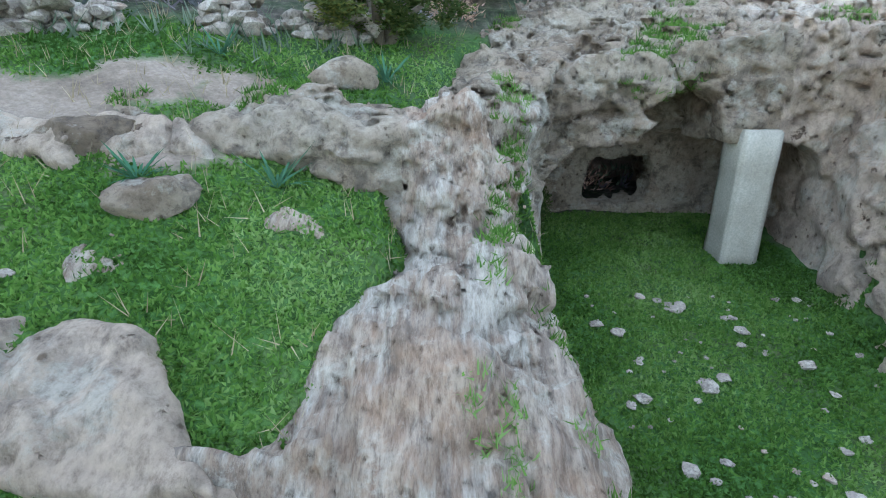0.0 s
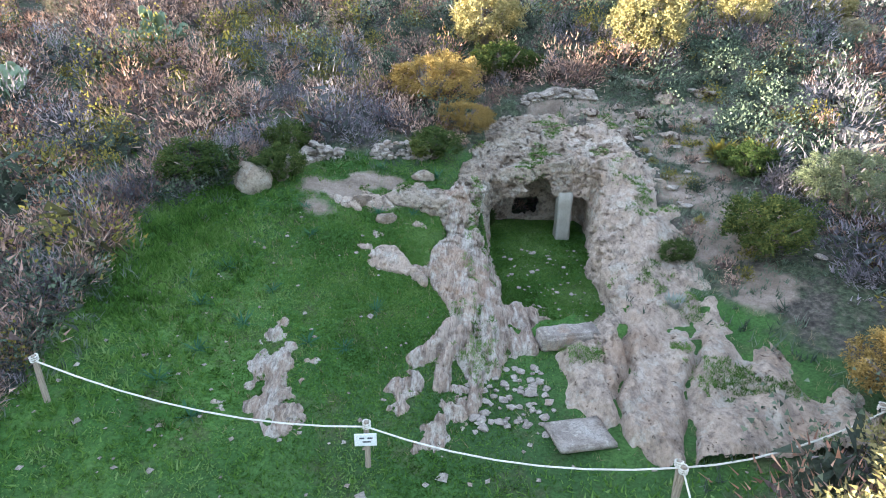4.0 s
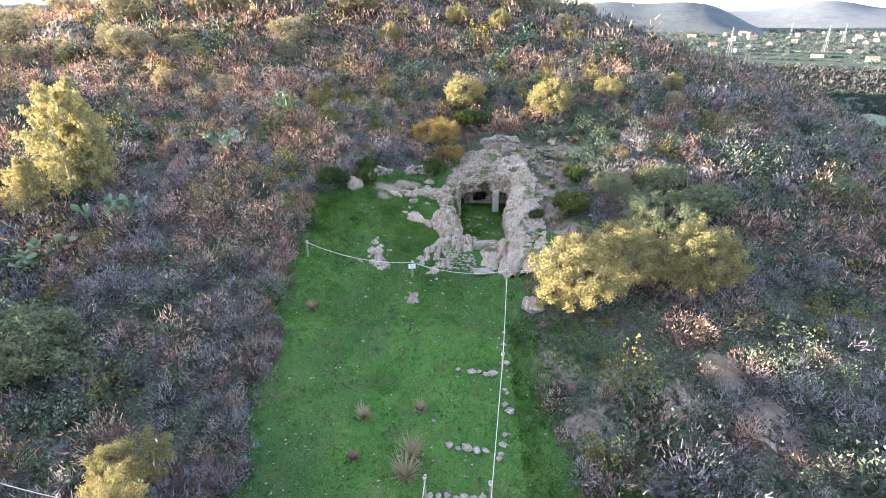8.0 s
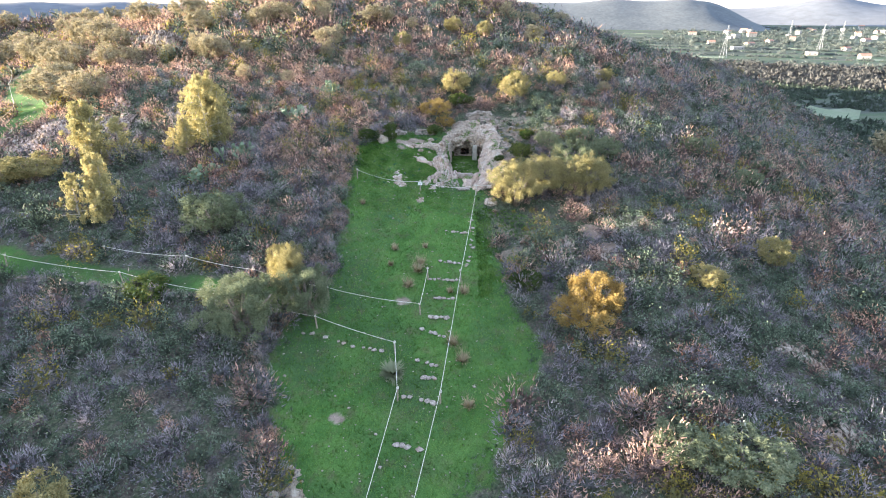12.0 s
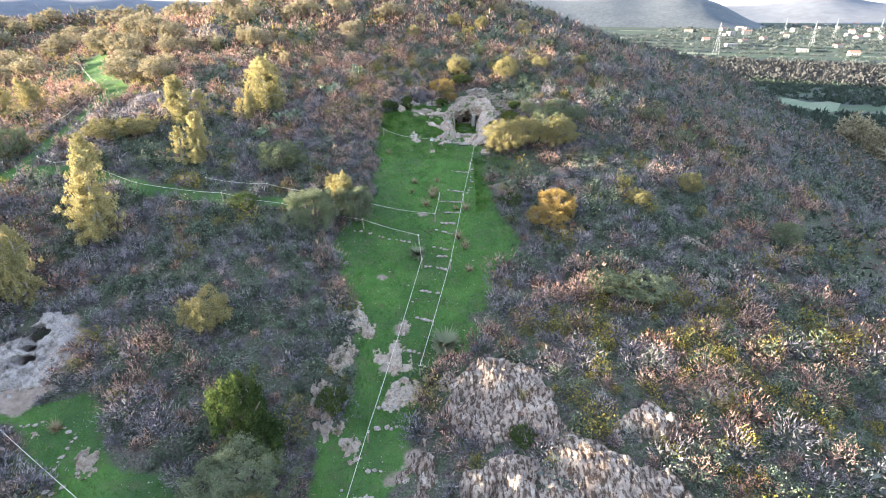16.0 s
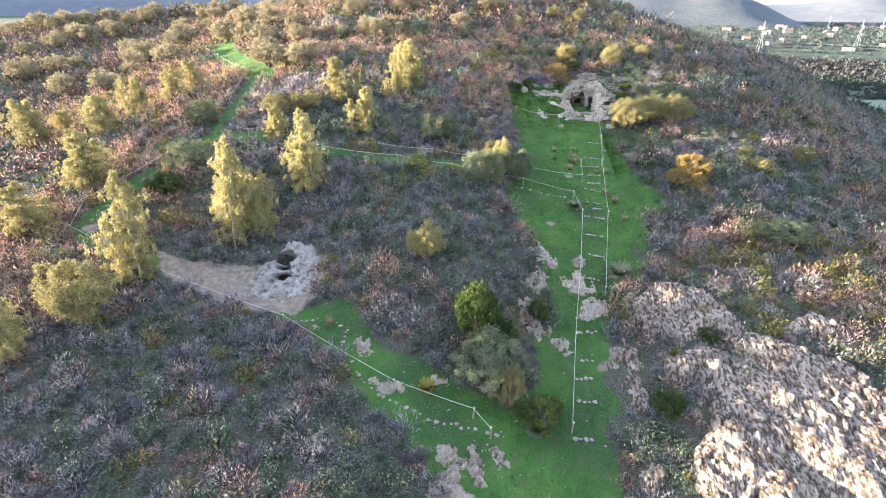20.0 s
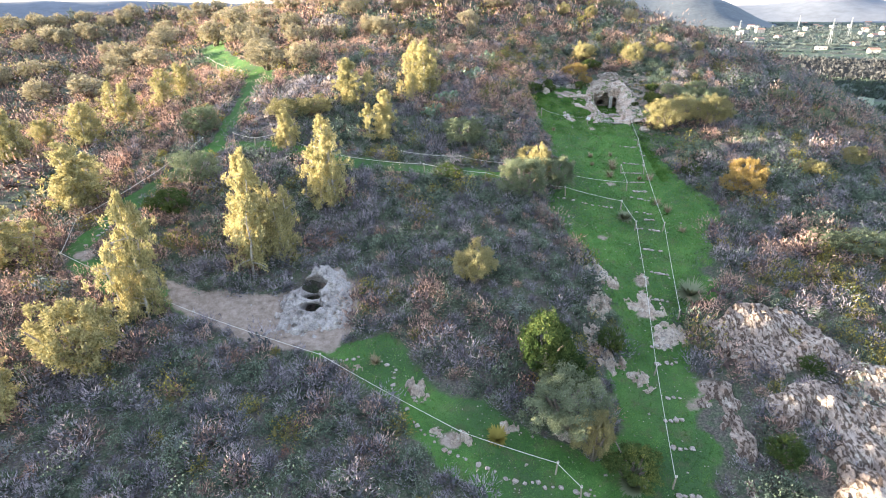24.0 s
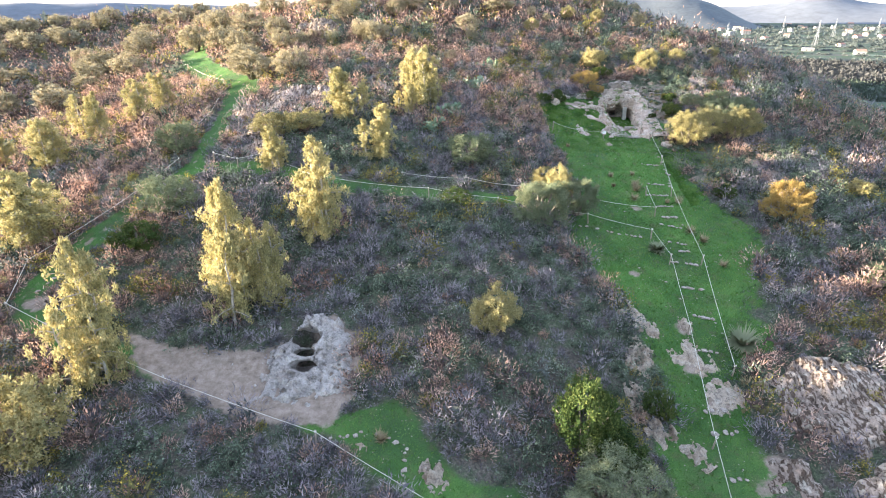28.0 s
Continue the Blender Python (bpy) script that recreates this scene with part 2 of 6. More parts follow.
# Olive leaves brightened and yellowed: low sunlight put into their colour.
LEAF_HILL = leafy("sun_toned_olive_leaves", [(0.172, 0.156, 0.103), (0.265, 0.231, 0.149), (0.365, 0.311, 0.196), (0.487, 0.404, 0.259)], 0.2, 0.25, 0.5)
LEAF_GOLD = leafy("gold_green_leaves", [(0.138, 0.13, 0.064), (0.223, 0.2, 0.093), (0.323, 0.278, 0.129), (0.435, 0.366, 0.175)], 0.18, 0.25, 0.5)
LEAF_DARK = leafy("dark_green_leaves", [(0.024, 0.042, 0.017), (0.054, 0.084, 0.026), (0.108, 0.132, 0.042), (0.24, 0.228, 0.06)], 0.25)
LEAF_RUST = leafy("rust_brown_leaves", [(0.12, 0.088, 0.034), (0.25, 0.175, 0.063), (0.37, 0.26, 0.09), (0.46, 0.34, 0.135)], 0.3)
TWIG_GREY = leafy("grey_violet_twigs", [(0.111, 0.098, 0.114), (0.203, 0.178, 0.199), (0.288, 0.253, 0.272), (0.373, 0.332, 0.338)], 0.22, 0.8, 0.45, 2.8)
TWIG_BROWN = leafy("pink_brown_twigs", [(0.176, 0.119, 0.099), (0.321, 0.211, 0.165), (0.475, 0.308, 0.239), (0.612, 0.437, 0.344)], 0.22, 0.8, 0.45, 2.8)
BUSH_GREEN = leafy("shrub_green_leaves", [(0.061, 0.083, 0.06), (0.109, 0.141, 0.097), (0.167, 0.205, 0.141), (0.239, 0.274, 0.197)], 0.25, 0.9, 0.4, 2.6)
TWIG_RUST = leafy("rust_red_twigs", [(0.2, 0.113, 0.083), (0.334, 0.18, 0.129), (0.468, 0.261, 0.183), (0.574, 0.36, 0.259)], 0.22, 0.8, 0.45, 2.8)
BUSH_YELLOW = leafy("shrub_yellow_leaves", [(0.12, 0.114, 0.03), (0.252, 0.216, 0.054), (0.396, 0.324, 0.084)], 0.3)
BUSH_SILVER = leafy("silver_leaves", [(0.143, 0.154, 0.132), (0.253, 0.275, 0.242), (0.374, 0.396, 0.352)], 0.2)
BLADE = leafy("grass_blades", [(0.046, 0.094, 0.02), (0.088, 0.175, 0.033), (0.143, 0.244, 0.055), (0.212, 0.304, 0.106)], 0.4, 0.5, 0.5, 1.8)
DRY = leafy("dry_grass", [(0.18, 0.14, 0.08), (0.32, 0.26, 0.16), (0.45, 0.38, 0.25)], 0.3)
ASPHODEL = leafy("blue_green_straps", [(0.03, 0.085, 0.045), (0.06, 0.14, 0.08), (0.10, 0.19, 0.12)], 0.3)
CACTUS = plain("cactus_pads", [(0.09, 0.145, 0.08), (0.145, 0.20, 0.115), (0.21, 0.26, 0.165)], 1.5, 0.6, 0.2, 0.01)


# ---- shape helpers ----
LATTICE = np.random.default_rng(3).uniform(-1, 1, 64 ** 3).astype(np.float32)


def vnoise(x, y, z=0.0, seed=0):
    """Smooth value noise in -1..1 on arrays."""
    x, y, z = np.broadcast_arrays(np.asarray(x, np.float32), np.asarray(y, np.float32), np.asarray(z, np.float32))
    x0, y0, z0 = np.floor(x), np.floor(y), np.floor(z)
    u, v, w = x - x0, y - y0, z - z0
    u, v, w = u * u * (3 - 2 * u), v * v * (3 - 2 * v), w * w * (3 - 2 * w)
    xi, yi, zi = x0.astype(np.int32) + seed * 7, y0.astype(np.int32) + seed * 13, z0.astype(np.int32) + seed * 29
    xs, ys, zs = ((xi & 63) << 12, ((xi + 1) & 63) << 12), ((yi & 63) << 6, ((yi + 1) & 63) << 6), (zi & 63, (zi + 1) & 63)

    def row(a, b):
        lo = LATTICE[xs[a] + ys[b] + zs[0]]
        return lo + (LATTICE[xs[a] + ys[b] + zs[1]] - lo) * w

    left, right = row(0, 0), row(1, 0)
    left, right = left + (row(0, 1) - left) * v, right + (row(1, 1) - right) * v
    return left + (right - left) * u


def fbm(x, y, z=0.0, octaves=4, seed=0, gain=0.5):
    out, amp, f = 0.0, 1.0, 1.0
    for o in range(octaves):
        out = out + amp * vnoise(x * f + 17.3 * o, y * f - 9.1 * o, z * f + 4.7 * o, seed + o)
        amp, f = amp * gain, f * 2.03
    return out


def step(v, lo, hi):
    t = np.clip((v - lo) / (hi - lo), 0, 1)
    return t * t * (3 - 2 * t)


def inside(x, y, poly):
    """Signed distance to a closed outline in plan: positive within."""
    p = np.array(poly, float)
    best, odd = np.full(np.shape(x), 1e9), np.zeros(np.shape(x), bool)
    for (ax, ay), (bx, by) in zip(p, np.roll(p, -1, 0)):
        dx, dy = bx - ax, by - ay
        t = np.clip(((x - ax) * dx + (y - ay) * dy) / (dx * dx + dy * dy), 0, 1)
        best = np.minimum(best, np.hypot(x - ax - t * dx, y - ay - t * dy))
        cross = (ay > y) != (by > y)
        odd ^= cross & (x < (bx - ax) * (y - ay) / ((by - ay) or 1e-9) + ax)
    return np.where(odd, best, -best)


def along(x, y, line):
    """Distance to an open line in plan."""
    best = np.full(np.shape(x), 1e9)
    for (ax, ay), (bx, by) in zip(line[:-1], line[1:]):
        dx, dy = bx - ax, by - ay
        t = np.clip(((x - ax) * dx + (y - ay) * dy) / (dx * dx + dy * dy), 0, 1)
        best = np.minimum(best, np.hypot(x - ax - t * dx, y - ay - t * dy))
    return best


def mesh(name, verts, faces, material, smooth=False):
    """A mesh from arrays of corners and of faces that all have one count of sides."""
    verts, faces = np.asarray(verts, np.float32), np.asarray(faces, np.int32)
    me = bpy.data.meshes.new(name)
    n, k = faces.shape
    me.vertices.add(len(verts))
    me.vertices.foreach_set("co", verts.ravel())
    me.loops.add(n * k)
    me.loops.foreach_set("vertex_index", faces.ravel())
    me.polygons.add(n)
    me.polygons.foreach_set("loop_start", np.arange(0, n * k, k, dtype=np.int32))
    me.polygons.foreach_set("use_smooth", np.full(n, smooth))
    me.update(calc_edges=True)
    me.materials.append(material)
    return me


def part(name, data, material=None, parent=None, label="", smooth=False):
    """Links a mesh, or a bmesh, as one object under a thing or a part."""
    if isinstance(data, bmesh.types.BMesh):
        me = bpy.data.meshes.new(name)
        for f in data.faces:
            f.smooth = smooth
        data.to_mesh(me)
        data.free()
        me.materials.append(material)
        data = me
    ob = new(name, data)
    if parent is not None:
        ob.parent = parent
    return tagged(ob, label)


def thing(name, m, label, category, group="", kind=""):
    ob = new(name)
    ob.matrix_world = m
    return tagged(ob, label, category, group, kind)


def tube(bm, pts, radii, sides=7):
    """A tapered limb along points."""
    rings = []
    for i, p in enumerate(pts):
        d = (Vector(pts[min(i + 1, len(pts) - 1)]) - Vector(pts[max(i - 1, 0)])).normalized()
        a = d.orthogonal().normalized()
        b = d.cross(a)
        rings.append([bm.verts.new(Vector(p) + radii[i] * (a * math.cos(s * math.tau / sides) + b * math.sin(s * math.tau / sides))) for s in range(sides)])
    for r0, r1 in zip(rings[:-1], rings[1:]):
        for s in range(sides):
            bm.faces.new((r0[s], r0[(s + 1) % sides], r1[(s + 1) % sides], r1[s]))
    bm.faces.new(rings[-1])
    bm.faces.new(rings[0][::-1])
    return bm


def unit(v):
    return v / (np.linalg.norm(v, axis=1, keepdims=True) + 1e-9)


def boulder(seed, size, detail=2, rough=0.18):
    """A rough stone about the given size, lying on its base."""
    bm = bmesh.new()
    bmesh.ops.create_icosphere(bm, subdivisions=detail, radius=1.0)
    for v in bm.verts:
        p = v.co * 1.3 + Vector((seed * 3.7, seed * 1.9, seed * 0.7))
        n = noise.noise(p) * 1.0 + 0.5 * noise.noise(p * 2.3) + 0.25 * noise.noise(p * 5.1)
        v.co = v.co * (1 + rough * n)
    cuts = np.random.default_rng(int(abs(seed) * 97) + 5)
    for d in unit(cuts.normal(size=(9, 3))):
        far, d = cuts.uniform(0.62, 0.88), Vector(d)
        for v in bm.verts:
            over = v.co.dot(d) - far
            if over > 0:
                v.co -= d * over * 0.9
    for v in bm.verts:
        v.co = Vector((v.co.x * size[0], v.co.y * size[1], v.co.z * size[2])) * 0.58
    return bm


def blades(at, way, length, width):
    """Thin pointed leaves: three-cornered, from points, along ways."""
    side = np.cross(way, rng.normal(size=way.shape))
    side /= np.linalg.norm(side, axis=1, keepdims=True) + 1e-9
    side *= (np.asarray(width) / 2).reshape(-1, 1)
    v = np.stack([at - side, at + side, at + way * np.asarray(length).reshape(-1, 1)], 1).reshape(-1, 3)
    return v, np.arange(len(v)).reshape(-1, 3)


def surface(F, origin, h):
    """The skin of a solid given as a field on a grid (negative inside): corners and four-sided faces."""
    neg = F < 0
    nx, ny, nz = F.shape
    count = sum(neg[a:nx - 1 + a, b:ny - 1 + b, c:nz - 1 + c].astype(np.int8) for a in (0, 1) for b in (0, 1) for c in (0, 1))
    cell = np.argwhere((count > 0) & (count < 8))
    ids = np.full((nx - 1, ny - 1, nz - 1), -1, np.int64)
    ids[tuple(cell.T)] = np.arange(len(cell))
    total, hits = np.zeros((len(cell), 3)), np.zeros(len(cell))
    corners = [(a, b, c) for a in (0, 1) for b in (0, 1) for c in (0, 1)]
    for p in corners:
        for q in corners:
            if sum(q) - sum(p) == 1 and all(j >= i for i, j in zip(p, q)):
                f0 = F[cell[:, 0] + p[0], cell[:, 1] + p[1], cell[:, 2] + p[2]]
                f1 = F[cell[:, 0] + q[0], cell[:, 1] + q[1], cell[:, 2] + q[2]]
                ok = (f0 < 0) != (f1 < 0)
                t = np.where(ok, f0 / np.where(ok, f0 - f1, 1), 0)
                total += ok[:, None] * (np.array(p) + t[:, None] * (np.array(q) - np.array(p)))
                hits += ok
    verts = (cell + total / hits[:, None]) * h + origin
    quads = []
    for axis in range(3):
        o = [0, 0, 0]
        o[axis] = 1
        a, b = neg[:nx - o[0], :ny - o[1], :nz - o[2]], neg[o[0]:, o[1]:, o[2]:]
        e = np.argwhere(a != b)
        u, v = (axis + 1) % 3, (axis + 2) % 3
        e = e[(e[:, u] > 0) & (e[:, v] > 0) & (e[:, u] < F.shape[u] - 1) & (e[:, v] < F.shape[v] - 1)]
        ring = []
        for du, dv in ((-1, -1), (0, -1), (0, 0), (-1, 0)):
            c = e.copy()
            c[:, u] += du
            c[:, v] += dv
            ring.append(ids[tuple(c.T)])
        r = np.stack(ring, 1)
        out = neg[tuple(e.T)]
        r[~out] = r[~out][:, ::-1]
        quads.append(r)
    return verts, np.concatenate(quads)


# ---- the lie of the land ----
HILLS = np.array([
    [-0.38, 0.3, 1.74, -0.46, -2.15, -2.07, -1.73], [1.13, 1.1, 0.02, -2.5, 1.35, 4.44, -0.07], [1.03, -0.2, 4.05, 5.38, 2.92, 3.14, -0.14],
    [-1.2, -1.9, 0.52, -1.26, 0.9, 2.56, 0.65], [2.08, 3.53, 2.03, -0.24, 5.71, 5.64, 1.96], [2.12, 1.84, 2.8, 5.01, 5.18, 2.18, 0.92],
    [0.15, -1.45, -3.28, -4.87, -6.17, -5.05, -1.46]])
KNOLLS = np.array([
    [0.27, 0.29, 0.44, 0.17, 0.08, 0.18], [0.12, -0.11, -0.22, 0.09, 0.38, -0.24], [-0.32, 0.58, -0.44, -0.13, 0.08, -0.68],
    [-0.28, 0.83, -1.0, -0.35, -0.05, 0.01], [-0.54, 0.02, 0.54, 0.49, -0.28, 0.4]])
HOLLOWS = np.array([
    [-0.93, 0.99, -0.89, -0.48, 0.18], [0.82, 0.11, -0.87, 0.31, -0.37], [1.29, -0.08, 1.17, 1.29, -0.15], [-0.57, -1.81, -0.28, 0.18, 0.24],
    [0.19, 0.61, -0.54, -0.61, -0.33], [0.15, 0.73, 0.12, 0.64, 0.28], [-0.22, -0.12, -0.02, -0.34, 0.24]])
PLAIN_Z = -42.0


def swell(x, y, table, x0, y0, dx, dy, s):
    out = np.zeros(np.shape(x))
    gy = [np.exp(-(y - y0 - dy * j) ** 2 / (2 * s * s)) for j in range(table.shape[1])]
    for i, row in enumerate(table):
        gx = np.exp(-(x - x0 - dx * i) ** 2 / (2 * s * s))
        for j, a in enumerate(row):
            out += a * gx * gy[j]
    return out


def land(x, y):
    """The height of the natural hillside, before the tomb was cut."""
    x, y = np.asarray(x, float), np.asarray(y, float)
    cx, cy = np.clip(x, -120, 100), np.clip(y, -100, 120)
    z = -8.49 - 2.03 * cx / 50 + 7.61 * cy / 50 + swell(cx, cy, HILLS, -100, -80, 30, 30, 30.0)
    z = z + swell(x, y, KNOLLS, -12, -14, 6, 6, 5.0) + swell(x, y, HOLLOWS, -40, -68, 10, 12, 9.0)
    z = z + 5.0 * np.exp(-((cx + 22) / 62) ** 2 - ((cy - 84) / 36) ** 2)
    # the right flank, which runs out long and steepens towards the valley
    z = z - 2.6 * np.logaddexp(0, (x - 88.4) / 5.0) - 0.63 * np.logaddexp(0, (y - 59.3) / 14.7) * step(x, -30, 10) - 5.8 * np.exp(-((x - 32.7) ** 2 + (y - 60) ** 2) / 463.0)
    z = z - 0.9 * step(x, 18, 32) * step(y, 40, 20) * step(y, -40, -28)
    z = PLAIN_Z + 4.0 * np.logaddexp(0, (z - PLAIN_Z) / 4.0)
    # Hill stretched behind its crest, mostly out of view, to shade the valley.
    r = np.hypot((x + 12) / 1.1, np.where(y > 22, (y - 22) * (1 - 0.38 * step(x, -70, -20)), y - 22))
    fall = step(r, 135, 345)
    return z * (1 - fall) + PLAIN_Z * fall


def court_floor(y):
    return -0.35 + 0.4 * step(y, 1.0, 7.5)


def court(x, y):
    """How far within the sunken court a place lies."""
    right = 4.62 + 0.75 * step(y, 4.0, 8.0)
    room = np.minimum(1.4 - np.abs(x - 3.2), np.minimum(y - 8.0, 12.9 - y))
    return np.maximum(room, np.minimum(np.minimum(x - 1.28, right - x), np.minimum(y - 1.15 - 0.28 * np.sin(x * 2.3 + 0.6) - 0.12 * np.sin(x * 5.9), 9.7 - y)))


def ground_z(x, y):
    x, y = np.asarray(x, float), np.asarray(y, float)
    z = land(x, y) + 0.10 * fbm(x * 0.35, y * 0.35, 0, 3, 5) * step(np.hypot(x, y), 300, 60) + 0.035 * fbm(x * 1.7, y * 1.7, 0, 3, 9)
    c = step(court(x, y), -0.45, 0.0)
    z = z * (1 - c) + (court_floor(y) + 0.03 * fbm(x * 2.1, y * 2.1, 0, 3, 11)) * c
    z = z - 0.7 * step(inside(x, y, ROCKY), 0.15, 0.6) * (1 - c)
    pit = np.hypot((x + 34.7) / 1.6, (y + 40.9) / 1.9)
    return z - 5.5 * step(pit, 1.3, 0.9) * (np.abs(x + 34.7) < 5)


# bare rock round the tomb, where no soil lies
ROCKY = [(-0.1, -1.6), (-0.4, 1.0), (-1.1, 2.6), (-0.7, 4.4), (-0.9, 5.6), (-0.2, 6.6), (-0.1, 8.0), (0.7, 9.6), (2.0, 11.2), (5.5, 11.2), (6.9, 10.4), (7.4, 7.0), (7.3, 3.6), (6.8, 1.4), (5.8, 0.4), (4.75, 1.5),
         (4.7, 4.0), (5.4, 7.6), (5.2, 9.4), (1.2, 9.4), (1.22, 3.0), (1.3, 1.0), (1.4, -0.8), (0.6, -1.8)]


LAWN = [(-10.2, 3), (-9.9, -4.3), (-8.9, -10.5), (-8.9, -18), (-8.8, -22), (-10.5, -25), (-11.5, -28), (-9.8, -33), (-8.3, -36.5), (-7.2, -40), (-7.5, -45), (-8.7, -49), (-9.4, -53),
        (-12, -56), (-16.4, -53.5), (-21.8, -51.6), (-27.8, -45.9), (-31.5, -46.2), (-33.4, -47.8), (-27.3, -52), (-23, -56.8), (-19.4, -59.2), (-17.9, -62), (-14, -69), (-5, -69),
        (-4.5, -60), (-3.6, -56.6), (-2.8, -52), (-2.9, -46.7), (-0.3, -42.5), (2.7, -39.7), (3.6, -35.7), (5.6, -31), (8.3, -26.3), (6.2, -22.9), (5.4, -16), (4.6, -8), (6.3, -4.5),
        (9, -3), (8.5, 1), (5.2, 1.5), (5.2, 9.1), (1, 9.1), (-2, 8.5), (-6, 7.2)]
APRON = [(-49, -40), (-44.8, -41), (-38, -41), (-33, -37.5), (-30.4, -40), (-30.2, -45.2), (-31.8, -48), (-38.6, -47), (-46.2, -43.8)]
LOW_PATH = [(-44, -43.5), (-53, -41.3), (-59, -37), (-58, -30), (-55.5, -22.5), (-53, -15), (-54, -4), (-55, 9), (-56.5, 17), (-62, 23), (-72, 36), (-77, 47), (-74, 60)]
CROSS_PATH = [(-9, -22.5), (-17, -21.3), (-28.5, -20), (-34.5, -18.8), (-42, -16.2), (-52, -14.5)]
BARE_SPOTS = [(6.0, -12.0, 2.2), (7.4, -15.4, 2.6), (8.6, -12.8, 1.8), (12.0, -14.0, 2.4), (14.6, -12.0, 2.2), (15.4, -14.6, 1.8), (-2.6, -21.2, 1.0), (-6.2, -32.3, 0.8), (-3.8, -38.5, 1.2), (-4.6, -42.5, 1.3), (-3.6, -45.5, 1.6), (-7.3, -38, 1.0),
              (-3.8, 5.5, 1.3), (-2.6, 5.1, 0.9), (-4.6, 4.5, 0.9), (-3.2, 6.2, 1.1), (-2.3, 6.3, 0.9), (-4.9, 5.6, 0.9), (8.3, 3.4, 2.2), (8.8, 1.2, 1.6), (10.4, 7.6, 2.4), (7.6, 11.0, 2.2), (10.2, 11.6, 2.6), (9.8, 4.2, 2.0), (8.4, 6.0, 2.0), (9.0, 9.0, 2.2), (6.0, 12.6, 2.0), (8.4, 11.6, 1.8), (-48.6, 4.0, 5.0), (-44.0, 7.5, 7.0), (-47.6, -6.2, 3.0), (-46.5, -10.5, 3.4), (-50, -7, 2.0), (-57.5, -37.5, 1.6), (-55, -39.5, 1.2), (9, -18, 1.5), (-2.0, -50.5, 1.4), (-3.4, -51.8, 1.0), (-22.0, -55.5, 1.3), (-9.5, -56.5, 1.1), (-13, -53.5, 1.6), (4.5, 12.5, 2.2), (7, 11, 2.0)]


def lawn_mask(x, y):
    d = inside(x, y, LAWN) + 0.75 * fbm(x * 0.45, y * 0.45, 0, 3, 19)
    d = np.maximum(d, 1.1 - along(x, y, CROSS_PATH) + 0.5 * fbm(x * 0.5, y * 0.5, 0, 2, 15))
    return np.maximum(d, 1.15 - along(x, y, LOW_PATH) + 1.3 * step(y, -10, 15) + 0.6 * fbm(x * 0.4, y * 0.4, 0, 2, 17))


def bare_mask(x, y):
    d = inside(x, y, APRON)
    for bx, by, r in BARE_SPOTS:
        d = np.maximum(d, r * 0.6 - np.hypot(x - bx, (y - by) * 1.2))
    d = np.maximum(d, 0.05 - along(x, y, LOW_PATH))
    return np.maximum(d, 0.15 - along(x, y, [(-9, -23.4), (-18, -22.4), (-34, -20.2)]))


def line_of(*spans):
    out = [spans[0][0]]
    for a, b, s in spans:
        out += list(np.linspace(a, b, max(2, int(round((b - a) / s)) + 1))[1:])
    return np.array(out)


growth = [1.0]
while sum(growth) < 4300:
    growth.append(growth[-1] * 1.135)
far_off = np.cumsum(growth)
gx = np.r_[-112 - far_off[::-1], line_of((-112, -62, 1.2), (-62, -12, 0.62), (-12, 10, 0.19), (10, 40, 0.7), (40, 92, 1.5)), 92 + far_off]
gy = np.r_[-90 - far_off[::-1], line_of((-90, -68, 1.4), (-68, -10, 0.62), (-10, 11, 0.19), (11, 50, 0.8), (50, 115, 1.5)), 115 + far_off]
GX, GY = np.meshgrid(gx, gy, indexing="ij")
GZ = ground_z(GX, GY)
i0 = np.arange(len(gx) - 1)[:, None] * len(gy) + np.arange(len(gy) - 1)
ground = new("ground", mesh("ground", np.stack([GX, GY, GZ], -1).reshape(-1, 3), np.stack([i0, i0 + len(gy), i0 + len(gy) + 1, i0 + 1], -1).reshape(-1, 4), GROUND, True))


def soil(x, y):
    """The height of the ground sheet itself at places in plan."""
    x, y = np.asarray(x, float), np.asarray(y, float)
    i, j = np.clip(np.searchsorted(gx, x) - 1, 0, len(gx) - 2), np.clip(np.searchsorted(gy, y) - 1, 0, len(gy) - 2)
    u, v = (x - gx[i]) / (gx[i + 1] - gx[i]), (y - gy[j]) / (gy[j + 1] - gy[j])
    return (GZ[i, j] * (1 - u) + GZ[i + 1, j] * u) * (1 - v) + (GZ[i, j + 1] * (1 - u) + GZ[i + 1, j + 1] * u) * v


def gz(x, y):
    return float(soil(x, y))


tagged(ground, "green lawn and scrub soil of the hillside, running down to the plain", "ground", kind="structure")
for key, value in (("lawn", 0.5 + lawn_mask(GX, GY) * 0.5), ("bare", 0.5 + bare_mask(GX, GY) * 0.5), ("far", step(np.hypot(GX + 12, GY - 22), 150, 260))):
    a = ground.data.attributes.new(key, "FLOAT", "POINT")
    a.data.foreach_set("value", np.clip(value, 0, 1).astype(np.float32).ravel())


# ---- the rock-cut tomb ----
def box_field(x, y, z, c, half, r=0.15):
    qx, qy, qz = np.abs(x - c[0]) - half[0] + r, np.abs(y - c[1]) - half[1] + r, np.abs(z - c[2]) - half[2] + r
    return np.sqrt(np.maximum(qx, 0) ** 2 + np.maximum(qy, 0) ** 2 + np.maximum(qz, 0) ** 2) + np.minimum(np.maximum(qx, np.maximum(qy, qz)), 0) - r


def blend(a, b, k):
    h = np.clip(0.5 + 0.5 * (b - a) / k, 0, 1)
    return b * (1 - h) + a * h - k * h * (1 - h)


